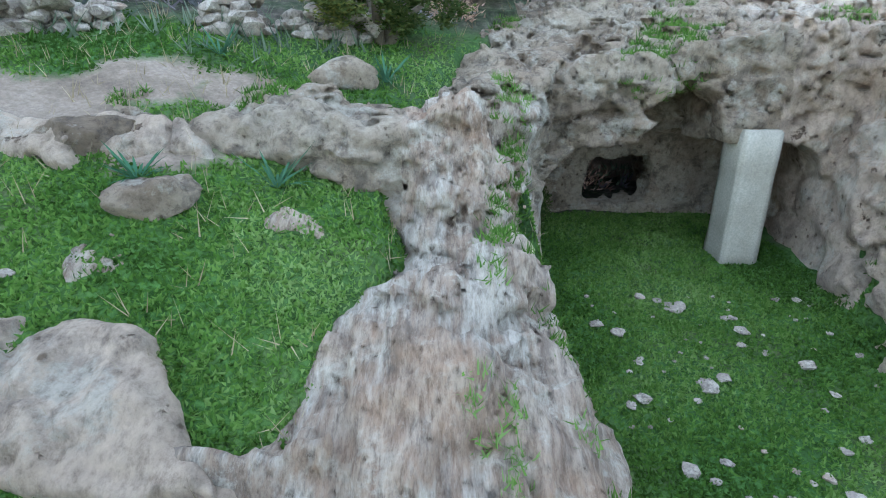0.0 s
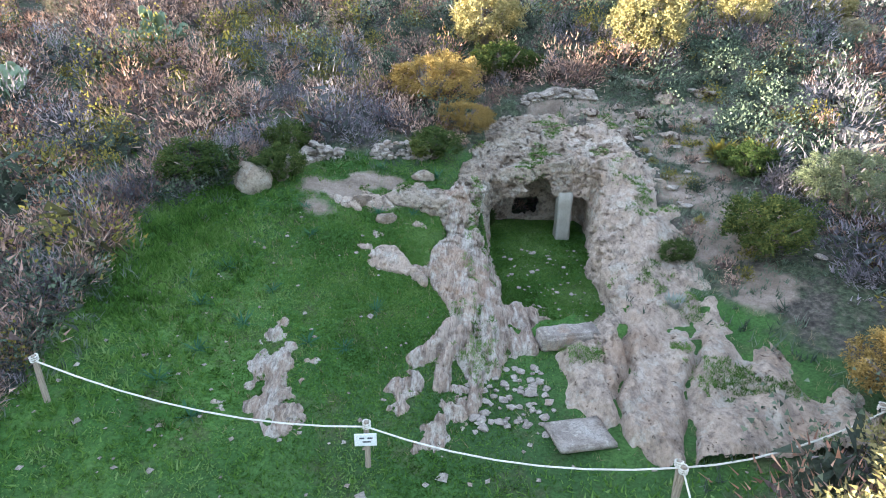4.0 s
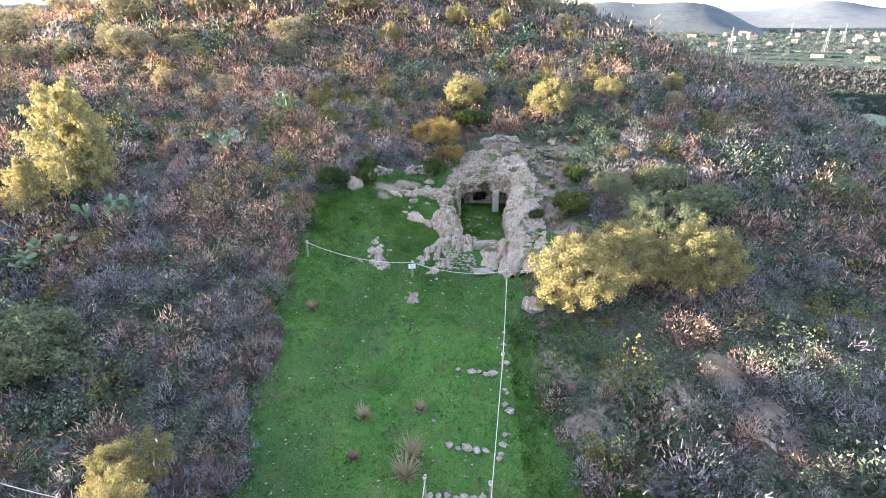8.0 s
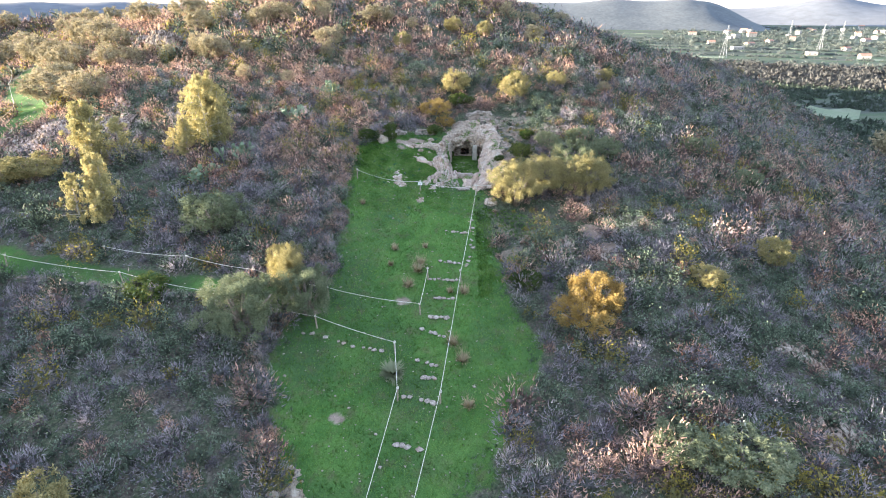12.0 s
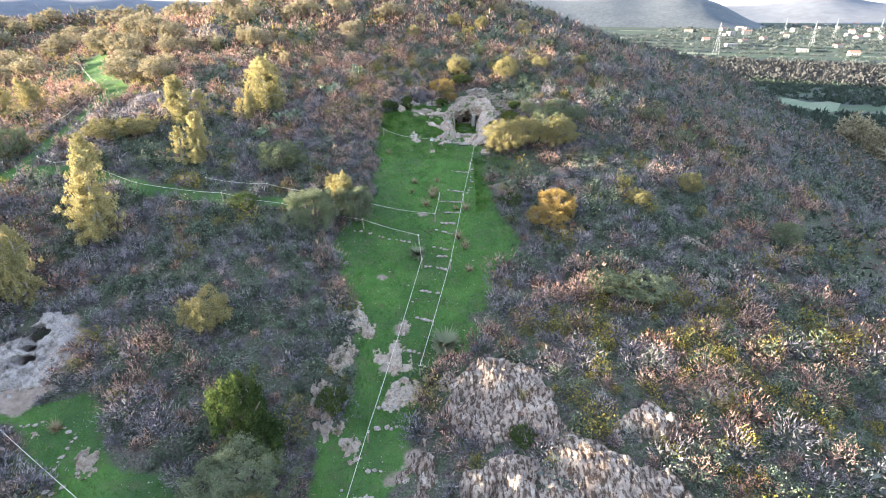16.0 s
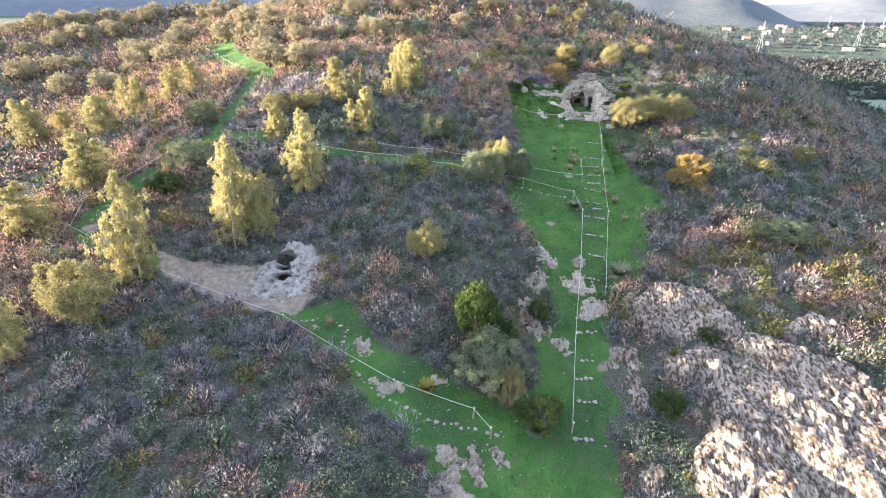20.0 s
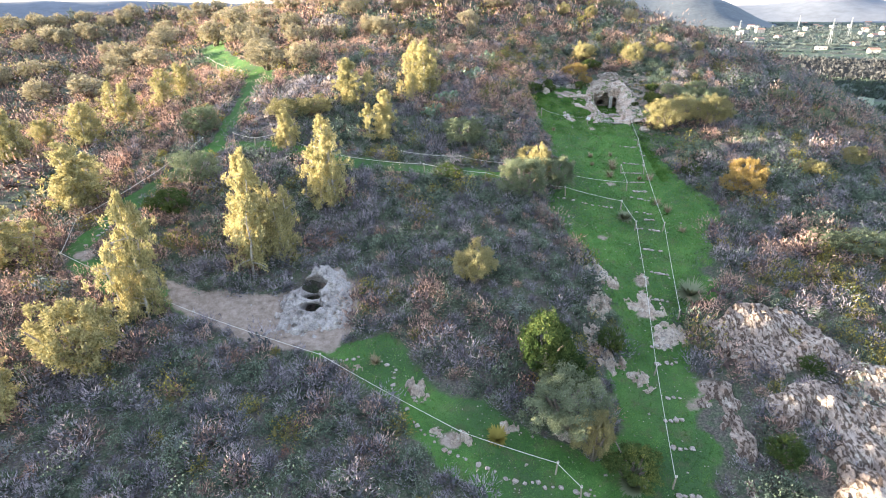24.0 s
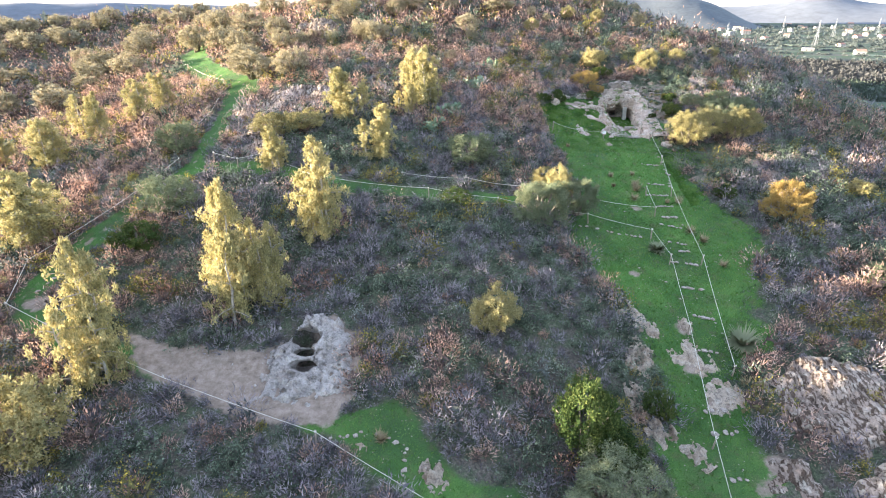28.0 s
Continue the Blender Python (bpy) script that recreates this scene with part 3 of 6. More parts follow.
def grid(x0, x1, y0, y1, z0, z1, h):
    return np.meshgrid(np.arange(x0, x1, h, dtype=np.float32), np.arange(y0, y1, h, dtype=np.float32), np.arange(z0, z1, h, dtype=np.float32), indexing="ij")


def tomb_rock():
    h = 0.055
    X, Y, Z = grid(-4.7, 9.5, -4.2, 13.0, -1.1, 4.25, h)
    x2, y2 = X[:, :, 0], Y[:, :, 0]
    base = land(x2, y2)
    rough = fbm(x2 * 0.9, y2 * 0.9, 3, 4, 21)
    wob = 0.18 * rough
    d = inside(x2, y2, ROCKY) + 0.16 * rough
    # rock breaking through wherever the soil is worn away
    top = base - 0.45 + 0.42 * step(d, -0.15, 0.3) + 0.30 * step(d, 0.2, 1.2) + 0.16 * rough
    # the long spine left of the court, high at the back and running out in front
    spine = np.interp(y2, [-3.2, -1.9, -0.6, 1.7, 3.5, 5.3, 6.3, 7.2], [-0.9, -0.35, 0.35, 0.75, 1.25, 1.9, 2.45, 2.6])
    mid = np.interp(y2, [-3, 0, 3, 7], [0.70, 0.65, 0.50, 0.95])
    left = np.interp(y2, [-3, 0, 2.5, 4, 7], [0.5, 0.6, 1.1, 0.85, 0.7])
    off = x2 - mid + wob
    spine_top = spine - np.where(off < 0, (off / left) ** 2 * 0.5, np.maximum(off - 0.02, 0) * np.interp(y2, [0, 2, 3.5, 5.5, 6.5], [0.75, 0.5, 0.95, 1.2, 0.5]))
    gully = np.exp(-((x2 - mid + 0.18 - 0.12 * np.sin(y2 * 1.4)) / 0.13) ** 2) * 0.17 * step(y2, -1.5, 1.0)
    folds = 0.12 * np.sin(x2 * 10.0 + 1.4 * np.sin(y2 * 1.1) + wob * 8) * step(4.0 - y2, 0, 2.5) * step(y2, -2.6, -0.8)
    spine_top = np.where((off < -left * 1.3) | (y2 > 8.0) | (x2 > 2.2), -3, spine_top - gully + folds)
    # roots of the spine that fork out into the turf
    for line in ([(-0.2, 0.4), (-0.75, -0.6), (-1.15, -1.0)], [(0.0, 0.0), (-0.35, -0.9), (-0.5, -1.9)], [(0.5, -0.6), (0.35, -1.8), (0.2, -2.6)], [(-0.6, 2.3), (-1.2, 2.2), (-1.6, 2.3)]):
        spine_top = np.maximum(spine_top, base + 0.26 - 1.6 * np.maximum(along(x2, y2, line) - 0.06 + 0.35 * wob, 0))
    # the brow over the chamber and the slope that rises to the right
    brow = 2.72 + 0.11 * (x2 - 1.0) + 0.16 * np.maximum(y2 - 7.4, 0) - 0.5 * np.maximum(0.9 - x2, 0) ** 2 - 1.5 * np.maximum(6.7 + 0.10 * np.abs(x2 - 3.0) - y2, 0)
    brow = brow - 0.8 * np.maximum(x2 - 6.6 + wob, 0)
    brow = np.where((x2 < -0.7) | (y2 < 5.4), -3, brow)
    right = np.minimum(base + 0.10 + 0.35 * np.exp(-((x2 - 5.9) / 0.7) ** 2) * step(y2, 1.0, 3.5), -0.45 + 1.75 * (x2 - 4.5 - 0.35 * step(y2, 4.0, 8.0)))
    right = right - 0.6 * step(x2 + 0.5 * wob, 7.0 + 0.09 * y2, 8.0 + 0.09 * y2)
    right = right + 0.20 * fbm(x2 * 0.55 + y2 * 0.4, (y2 - x2) * 0.8, 0, 3, 25) - 0.16 * np.maximum(0.14 - np.abs(fbm(x2 * 0.6 + 0.5 * y2, y2 * 0.5, 4, 2, 27)), 0) / 0.14
    right = np.where((x2 < 4.3) | (y2 < -0.2), -3, right)
    # worn bedrock in front, its edge scalloped
    low = np.minimum(base + 0.30, 0.30) - 0.5 * step(0.9 - inside(x2, y2, [(2.5, -0.5), (2.6, -2.2), (3.3, -3.0), (4.2, -4.4), (9.6, -4.4), (9.6, 0.6), (6.5, 1.7), (4.2, 1.8), (3.9, 0.9)]) - 0.3 * wob, 0.5, 1.1)
    low = low + 0.10 * np.sin(x2 * 3.1 - y2 * 2.2 + wob * 9) * step(x2, 3.5, 5) - 0.35 * np.exp(-((x2 - 4.6 - 0.35 * y2 - wob) / 0.13) ** 2) - 0.4 * np.exp(-((x2 - 6.6 - 0.5 * y2 - wob) / 0.16) ** 2)
    top = np.maximum(np.maximum(np.maximum(spine_top, brow), np.maximum(right, low)), top)
    F = (Z - top[:, :, None]) * 0.75
    # the undercut lip of the shelf beside the spine
    yaw = Y - 5.75 - 0.10 * (X + 1.8) - 0.25 * np.sin(X * 2.1)
    F = blend(F, box_field(X, yaw, Z - 0.10 * np.sin(X * 3.0), (-1.6, 0.0, 2.10), (2.0, 0.75, 0.36), 0.3), 0.25)
    # the worn block that closes the court's near corner, with a basin in its top
    F = blend(F, box_field(X + 0.12 * (Y - 0.8), Y, Z, (1.62, 0.75, -0.40), (0.42, 1.3, 0.55), 0.2), 0.12)
    F = np.maximum(F, -(np.sqrt(((X - 1.62) / 1.0) ** 2 + ((Y - 0.6) / 1.6) ** 2 + ((Z - 0.26) / 0.9) ** 2) - 0.33))
    # cut away: court, porch, the gap in its roof, the inner doorway and room
    right_edge = 4.62 + 0.65 * step(Y, 4.0, 8.0)
    w = 0.09 * fbm(X * 1.3, Y * 1.3, Z * 1.3, 3, 41)
    courtbox = np.maximum(np.maximum(1.36 - 0.45 * np.clip(Z, 0, 1.1) * step(7.2 - Y, 0, 1.5) - X, X - right_edge - 0.1 * Z), np.maximum(1.75 - Y - 0.4 * (X > 2.4), Y - 7.3)) + w
    F = np.maximum(F, -np.maximum(courtbox, -0.6 - Z))
    porch = box_field(X - 0.28 * step(Z, 0.9, 1.7) * (X < 3), Y, Z, (3.2, 7.9, 0.52), (1.82 + 0.25 * (X > 3), 1.42, 1.2), 0.5) + w * 0.8
    F = np.maximum(F, -porch)
    gap = np.sqrt(((X - 3.2) / 0.6) ** 2 + ((Z - 1.7) / 0.86) ** 2 + (np.maximum(np.abs(Y - 7.6) - 1.05, 0) / 0.5) ** 2) - 1.0
    F = np.maximum(F, -(gap * 0.6 + w))
    door = box_field(X, Y, Z, (3.1, 9.9, 0.66), (0.56, 1.2, 0.40), 0.14) + w * 0.3
    F = np.maximum(F, -np.minimum(door, box_field(X, Y, Z, (3.2, 11.2, 0.65), (1.2, 1.45, 0.75), 0.3)))
    # weathering, on the skin alone: lumps, cracks, and the many small holes
    skin = np.abs(F) < 0.3
    x, y, z, pf = X[skin], Y[skin], Z[skin], porch[skin]
    calm = (1 - 0.65 * step(x, 5.0, 6.0) * step(8.6 - y, 0, 2.0)) * (0.35 + 0.65 * step(y, 1.5, 5.0))
    out = (0.3 + 0.7 * step(pf, 0.0, 0.4)) * calm
    crack = np.maximum(0.16 - np.abs(fbm(x * 1.5, y * 1.1, z * 2.6, 3, 57)), 0) / 0.16
    vein = np.maximum(0.2 - np.abs(fbm(x * 3.6, y * 3.0, z * 5.0, 2, 59)), 0) / 0.2
    hole = vnoise(x * 2.9, y * 2.9, z * 3.4, 71) * 0.6 + vnoise(x * 6.3, y * 6.3, z * 6.8, 72) * 0.55
    F[skin] += out * (0.11 * fbm(x * 1.5, y * 1.5, z * 1.9, 3, 51) + 0.17 * crack + 0.09 * vein + 0.075 * fbm(x * 5.1, y * 5.1, z * 6.5, 3, 61) - 0.05 * np.abs(vnoise(x * 7.7, y * 7.7, z * 8.8, 67))) + 0.60 * calm * np.maximum(hole - 0.40, 0) * step(pf, 0.05, 0.3) + 0.05 * fbm(x * 9.0, y * 0.9, z * 3.0, 3, 63) * step(4.5 - y, 0, 2.5)
    return surface(F, np.array([-4.7, -4.2, -1.1]), h)


def split_rock(owner, v, q, material, names):
    """Parts of one rock mass: names is a function from face centres to a list of part names and the choice for each."""
    kinds, pick = names(v[q].mean(1))
    for i, kind in enumerate(kinds):
        f = q[pick == i]
        used, inv = np.unique(f, return_inverse=True)
        if len(f):
            part(kind, mesh(kind, v[used], inv.reshape(f.shape), (material[i] if isinstance(material, tuple) else material), True), None, owner)


def tomb_parts(c):
    x, y, z = c.T
    pick = np.full(len(c), 0)
    pick[(x > 4.5) & (y > 0.8)] = 1
    pick[(y < 0.9) & (x > 2.1)] = 2
    pick[(x < 1.45) & (y < 6.4)] = 3
    pick[(x < -0.4) & (y > 4.6)] = 4
    pick[(x > 1.2) & (x < 2.3) & (y < 2.2) & (y > -1.2)] = 5
    pick[(x > 1.5) & (x < 5.0) & (y > 7.45) & (z < 1.75)] = 6
    return ("brow", "right_slope", "bedrock", "left_wall", "shelf_lip", "corner_block", "chamber"), pick


tomb = thing("rock_tomb", pose(0, 0, 0), "pitted grey limestone outcrop with a cut tomb chamber", "rock tomb")
TOMB_V, TOMB_Q = tomb_rock()
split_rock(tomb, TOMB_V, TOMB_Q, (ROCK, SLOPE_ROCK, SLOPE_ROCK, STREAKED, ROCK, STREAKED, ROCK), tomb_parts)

pb = bmesh.new()
bmesh.ops.create_cube(pb, size=1.0)
bmesh.ops.subdivide_edges(pb, edges=pb.edges[:], cuts=5, use_grid_fill=True)
for v in pb.verts:
    n = noise.noise(v.co * 4.0) * 0.03 + noise.noise(v.co * 11.0) * 0.012
    v.co = Vector((v.co.x * (0.54 + n) + 0.05 * (0.5 - v.co.z), v.co.y * (0.52 + n), v.co.z * 2.1))
bmesh.ops.bevel(pb, geom=[e for e in pb.edges if e.calc_face_angle(0) > 1.0], offset=0.025, segments=2, affect="EDGES")
pillar = tagged(part("pillar", pb, PLASTER, smooth=True), "plain grey mortared pillar propping the porch roof", "pillar")
pillar.matrix_world = pose(4.22, 7.42, 0.88, -2, 1.5, 3)


def outcrop(name, x, y, size, seed, label, category, group="", turn=0.0, material=ROCK, cells=26, rag=1.0):
    """Rock that breaks through the turf: an uneven sheet, higher than the soil only where the rock shows."""
    u = np.linspace(-0.95, 0.95, cells)
    U, V = np.meshgrid(u, u, indexing="ij")
    ca, sa = math.cos(radians(turn)), math.sin(radians(turn))
    px, py = U * size[0] * 0.8, V * size[1] * 0.8
    wx, wy = x + ca * px - sa * py, y + sa * px + ca * py
    n = fbm(wx * 2.6 / max(size[0], 0.7), wy * 2.6 / max(size[0], 0.7), seed, 4, 131)
    sharp = 0.5 - np.abs(fbm(wx * 2.4, wy * 2.4, seed, 3, 137))
    r = np.hypot(U, V)
    z = soil(wx, wy) + size[2] * ((0.40 + 0.3 * (1 - rag)) * (1 - (r / 0.8) ** 2) + 0.85 * rag * n + 0.50 * sharp * rag + 0.22 * fbm(wx * 7, wy * 7, seed, 2, 139)) * np.where(r < 0.8, 1, 1.6) - 0.03
    z = np.minimum(z, soil(wx, wy) + size[2] * (1.2 - 1.0 * r))
    i = np.arange(cells - 1)[:, None] * cells + np.arange(cells - 1)
    verts = np.stack([wx - x, wy - y, z - gz(x, y)], -1).reshape(-1, 3)
    ob = new(name, mesh(name, verts, np.stack([i, i + cells, i + cells + 1, i + 1], -1).reshape(-1, 4), material, True))
    ob.matrix_world = pose(x, y, gz(x, y))
    return tagged(ob, label, category, group)


def stone_thing(name, x, y, size, seed, label, category, group="", turn=0.0, sink=0.3, material=STONE, detail=3, tilt=(0, 0), rough=0.18):
    ob = part(name, boulder(seed, size, detail, rough), material, smooth=True)
    ob.matrix_world = pose(x, y, gz(x, y) + size[2] * (0.5 - sink), tilt[0], tilt[1], turn)
    return tagged(ob, label, category, group)


def cut_block(name, at, size, bevel, label, wear):
    """A squared stone with worn edges and an uneven skin."""
    bm = bmesh.new()
    bmesh.ops.create_cube(bm, size=1.0, matrix=Matrix.Diagonal((*size, 1)))
    bmesh.ops.bevel(bm, geom=bm.edges[:], offset=bevel, segments=3, affect="EDGES")
    bmesh.ops.subdivide_edges(bm, edges=[e for e in bm.edges if e.calc_length() > 0.2], cuts=6, use_grid_fill=True)
    bmesh.ops.triangulate(bm, faces=[f for f in bm.faces if len(f.verts) > 4])
    for v in bm.verts:
        p = v.co * 2.2
        v.co += Vector((noise.noise(p), noise.noise(p + Vector((9, 3, 1))), noise.noise(p + Vector((4, 7, 2))))) * wear + v.co.normalized() * noise.noise(p * 3.1) * wear * 0.4
    ob = part(name, bm, STONE, smooth=True)
    ob.matrix_world = at
    return tagged(ob, label, "stone")


cut_block("fallen_block", pose(2.95, -0.02, 0.10, 4, 2, 14), (1.72, 0.60, 0.52), 0.07, "long squared pale stone block lying before the court", 0.05)
cut_block("flat_slab", pose(2.6, -3.2, gz(2.6, -3.2) + 0.10, -3, 2, 12), (1.35, 0.95, 0.16), 0.03, "flat grey stone slab lying in the grass", 0.025)


def slab_rock(name, x, y, half, tilt, turn, seed, label, material):
    """A thick worn slab with rounded edges, dimples and small holes, half sunk in the turf."""
    h = 0.035
    m = max(half) + 0.35
    X, Y, Z = grid(-m, m, -m, m, -half[2] - 0.3, half[2] + 0.3, h)
    w = fbm(X * 1.1 + seed, Y * 1.1, Z * 1.1, 3, 151)
    F = box_field(X + 0.45 * Y, Y + 0.2 * X, Z, (0, 0, 0), half, half[2] * 0.7) + 0.13 * w + 0.05 * fbm(X * 4.5, Y * 4.5, Z * 4.5 + seed, 3, 153) + 0.09 * np.maximum(0.14 - np.abs(fbm(X * 1.7, Y * 1.2, Z * 1.7 + seed, 2, 159)), 0) / 0.14
    hole = vnoise(X * 4.2 + seed, Y * 4.2, Z * 3.0, 155) * 0.7 + vnoise(X * 9.0, Y * 9.0, Z * 7.0, 157) * 0.4
    F = F + 0.6 * np.maximum(hole - 0.42, 0)
    v, q = surface(F, np.array([-m, -m, -half[2] - 0.3]), h)
    ob = new(name, mesh(name, v, q, material, True))
    ob.matrix_world = pose(x, y, gz(x, y) - 0.45 * half[2], tilt, 0, turn)
    return tagged(ob, label, "boulder")


slab_rock("boulder", -2.3, 2.65, (0.74, 0.60, 0.34), 20, 8, 3.0, "flat-topped pitted boulder half sunk in the lawn", SLOPE_ROCK)
slab_rock("boulder", -1.35, 2.2, (0.36, 0.26, 0.24), 10, -20, 8.0, "low worn rock joining the boulder to the spine", SLOPE_ROCK)
slab_rock("boulder", -2.9, 5.15, (0.5, 0.26, 0.18), 24, 20, 5.0, "low cracked rock in the bare earth of the shelf", SLOPE_ROCK)
slab_rock("boulder", -3.7, 4.9, (0.42, 0.22, 0.15), 24, -10, 6.0, "low worn rock in the bare earth of the shelf", SLOPE_ROCK)
stone_thing("boulder", -2.35, 4.25, (0.62, 0.55, 0.32), 9, "small pale boulder in the lawn", "boulder", material=ROCK, sink=0.42, detail=4, rough=0.4)
stone_thing("boulder", -1.2, 6.9, (0.8, 0.5, 0.4), 10, "small pitted rock on the grassy shelf", "boulder", material=ROCK)
stone_thing("boulder", -7.0, 5.1, (1.2, 1.0, 1.1), 12, "rounded brown boulder at the lawn's edge", "boulder", material=ROCK)
stone_thing("boulder", 5.2, -7.6, (1.2, 1.5, 0.7), 14, "rounded brown rock beside the tree", "boulder", material=STREAKED, sink=0.4, detail=4, rough=0.35)
for i, (x, y, a, b, c, turn) in enumerate([(-1.3, -1.9, 0.5, 1.3, 0.34, -25), (-0.65, -3.3, 0.5, 1.1, 0.32, -12), (-4.8, -0.7, 0.4, 0.7, 0.26, 5), (-4.6, -2.2, 0.9, 1.5, 0.3, -30), (-4.1, -3.0, 0.6, 0.9, 0.25, 30),
                                           (-0.2, -2.6, 0.5, 0.9, 0.3, -15), (-2.45, 3.62, 0.35, 0.3, 0.2, 40), (-1.9, -6.6, 0.6, 0.9, 0.25, -10), (-1.35, 4.25, 0.45, 0.25, 0.08, -20)] ):
    outcrop("rock_outcrop", x, y, (a * 1.05, b * 1.1, c * 0.8), 20 + i, "weathered pinkish rock showing through the turf", "rock", "rocks in the lawn", turn, STREAKED, 40, 0.75)

# cobbles laid before the tomb, and loose stones in the court
STONE_MESHES = [part("stone", boulder(40 + i, (1, 1, 0.75), 2, 0.48), STONE, smooth=False) for i in range(6)]
for ob in STONE_MESHES:
    scene.collection.objects.unlink(ob)


def loose(name, x, y, s, label, category, group, parent=None, z=None):
    ob = new(name, STONE_MESHES[rng.integers(6)].data)
    ob.matrix_world = pose(x, y, (gz(x, y) if z is None else z) + s * 0.12, 0, 0, rng.uniform(0, 360)) @ Matrix.Diagonal((s * rng.uniform(0.8, 1.25), s, s * (rng.uniform(0.65, 1.0) if parent is not None and parent.name.startswith("dry") else rng.uniform(0.4, 0.7)), 1))
    if parent is not None:
        ob.parent = parent
    else:
        tagged(ob, label, category, group)
    return ob


paving = thing("cobbled_patch", pose(0, 0, 0), "patch of rounded cobbles set in the grass", "paving")
for i in range(95):
    x, y = rng.uniform(0.15, 2.35), rng.uniform(-3.3, -0.9)
    if x + 0.35 * y > -0.75 or rng.random() < 0.25:
        loose("cobble", x, y, rng.uniform(0.10, 0.24), "", "", "", paving)
for i in range(120):
    x, y = rng.uniform(1.7, 4.6), rng.uniform(1.8, 6.2)
    loose("loose_stone", x, y, rng.choice([0.05, 0.07, 0.1, 0.16], p=[0.4, 0.3, 0.2, 0.1]), "pale flat stone lying in the court's grass", "stone", "stones in the court")
for i in range(26):
    x, y = rng.uniform(-7.5, -1.5), rng.uniform(-3, 4.5)
    loose("loose_stone", x, y, rng.uniform(0.06, 0.16), "small pale stone in the turf", "stone", "stones in the lawn")


for i in range(70):
    x, y = rng.uniform(6.6, 11.5), rng.uniform(1.5, 14)
    loose("loose_stone", x, y, rng.choice([0.12, 0.18, 0.25, 0.4]), "pale stone lying on the brown slope", "stone", "stones above the tomb")


def dry_wall(name, line, courses, size, label, depth=2):
    """A rough wall of stacked stones along a line in plan."""
    wall = thing(name, pose(0, 0, 0), label, "stone wall")
    for (ax, ay), (bx, by) in zip(line[:-1], line[1:]):
        n = max(1, int(math.hypot(bx - ax, by - ay) / (size * 0.8)))
        for c in range(courses):
            for d in range(depth):
                for i in range(n):
                    if c and rng.random() < 0.25 * c:
                        continue
                    t = (i + rng.uniform(0.2, 0.8)) / n
                    x, y = ax + (bx - ax) * t + rng.normal() * 0.05, ay + (by - ay) * t + (d - 0.5) * size * 0.8
                    loose("stone", x, y, size * rng.uniform(0.7, 1.4), "", "", "", wall, gz(x, y) + c * size * 0.5)


dry_wall("dry_stone_wall", [(-5.9, 5.9), (-5.4, 7.3), (-4.2, 7.7)], 5, 0.30, "tumbled dry stone wall behind the grassy shelf")
dry_wall("dry_stone_wall", [(-3.2, 7.7), (-1.9, 8.0), (-0.9, 8.4)], 5, 0.28, "low tumbled wall of rough pale stones")
dry_wall("dry_stone_wall", [(3.2, 13.6), (5.0, 13.9), (6.6, 13.4)], 2, 0.36, "low line of pale stones above the tomb")
for x, y, s in ((7.0, 10.0, 0.8), (6.1, 12.0, 0.6), (8.4, 11.6, 0.7), (9.0, 9.8, 0.6), (9.8, 12.8, 0.9), (2.0, 12.6, 0.5), (7.5, 12.5, 0.45), (10.5, 10.8, 0.5), (11.5, 13.0, 0.7), (8.9, 14.2, 0.8), (13.2, 9.5, 1.1), (14.0, 11.0, 0.9), (15.5, 9.0, 1.2), (17.0, 12.5, 1.0)):
    stone_thing("boulder", x, y, (s * 1.4, s, s * 0.6), 60 + x, "pale broken rock on the slope above the tomb", "boulder", "rocks above the tomb", rng.uniform(0, 180), 0.35, FACE_ROCK, 4, rough=0.4)


# ---- other rock: the second tomb, the cliff, the hilltop crag ----
def pit_rock():
    h = 0.11
    X, Y, Z = grid(-40.0, -29.5, -46.5, -36.5, -13.0, -6.3, h)
    x2, y2 = X[:, :, 0], Y[:, :, 0]
    d = inside(x2, y2, [(-38.2, -43.5), (-37.2, -40.7), (-35.5, -37.9), (-33.6, -37.4), (-31.7, -38.2), (-30.4, -41.5), (-30.3, -45.0), (-33.2, -46.2), (-36.4, -45.6)])
    top = land(x2, y2) - 0.35 + 0.75 * step(d, -0.5, 1.6) + 0.32 * fbm(x2 * 0.8, y2 * 0.8, 0, 4, 81) + 0.75 * step(d, 0, 1.2) * step(y2, -42.5, -39.2)
    F = (Z - top[:, :, None]) * 0.7
    w = 0.14 * fbm(X * 1.1, Y * 1.1, Z * 1.1, 3, 91)
    F = F + 0.24 * fbm(X * 2.2, Y * 2.2, Z * 2.6, 4, 95) + 0.26 * np.maximum(0.2 - np.abs(fbm(X * 1.2, Y * 1.2, Z * 1.2, 2, 97)), 0) / 0.2
    # openings that slant back into the mound
    for cx, cy, rx, ry, deep in ((-34.7, -40.1, 1.25, 0.85, 3.4), (-34.5, -41.5, 0.9, 0.42, 2.6), (-34.4, -42.7, 0.95, 0.5, 2.8)):
        zc = land(np.array([cx]), np.array([cy]))[0] + 0.3
        px, py, pz = X - cx, Y - cy, Z - zc
        depth, up = py * 0.72 - pz * 0.69, py * 0.69 + pz * 0.72
        F = np.maximum(F, -np.maximum(np.sqrt((px / rx) ** 2 + (up / ry) ** 2) * 0.6 - 0.6 + w, np.abs(depth - deep / 2 + 0.7) - deep / 2 - 0.7))
    hollow = np.sqrt(((X + 34.6) / 1.25) ** 2 + ((Y + 40.2) / 1.5) ** 2 + ((Z - land(np.array([-34.6]), np.array([-40.2]))[0] + 2.1) / 1.15) ** 2) - 1.3
    F = np.maximum(F, -hollow * 0.9)
    v, q = surface(F, np.array([-40.0, -46.5, -13.0]), h)
    return v, q


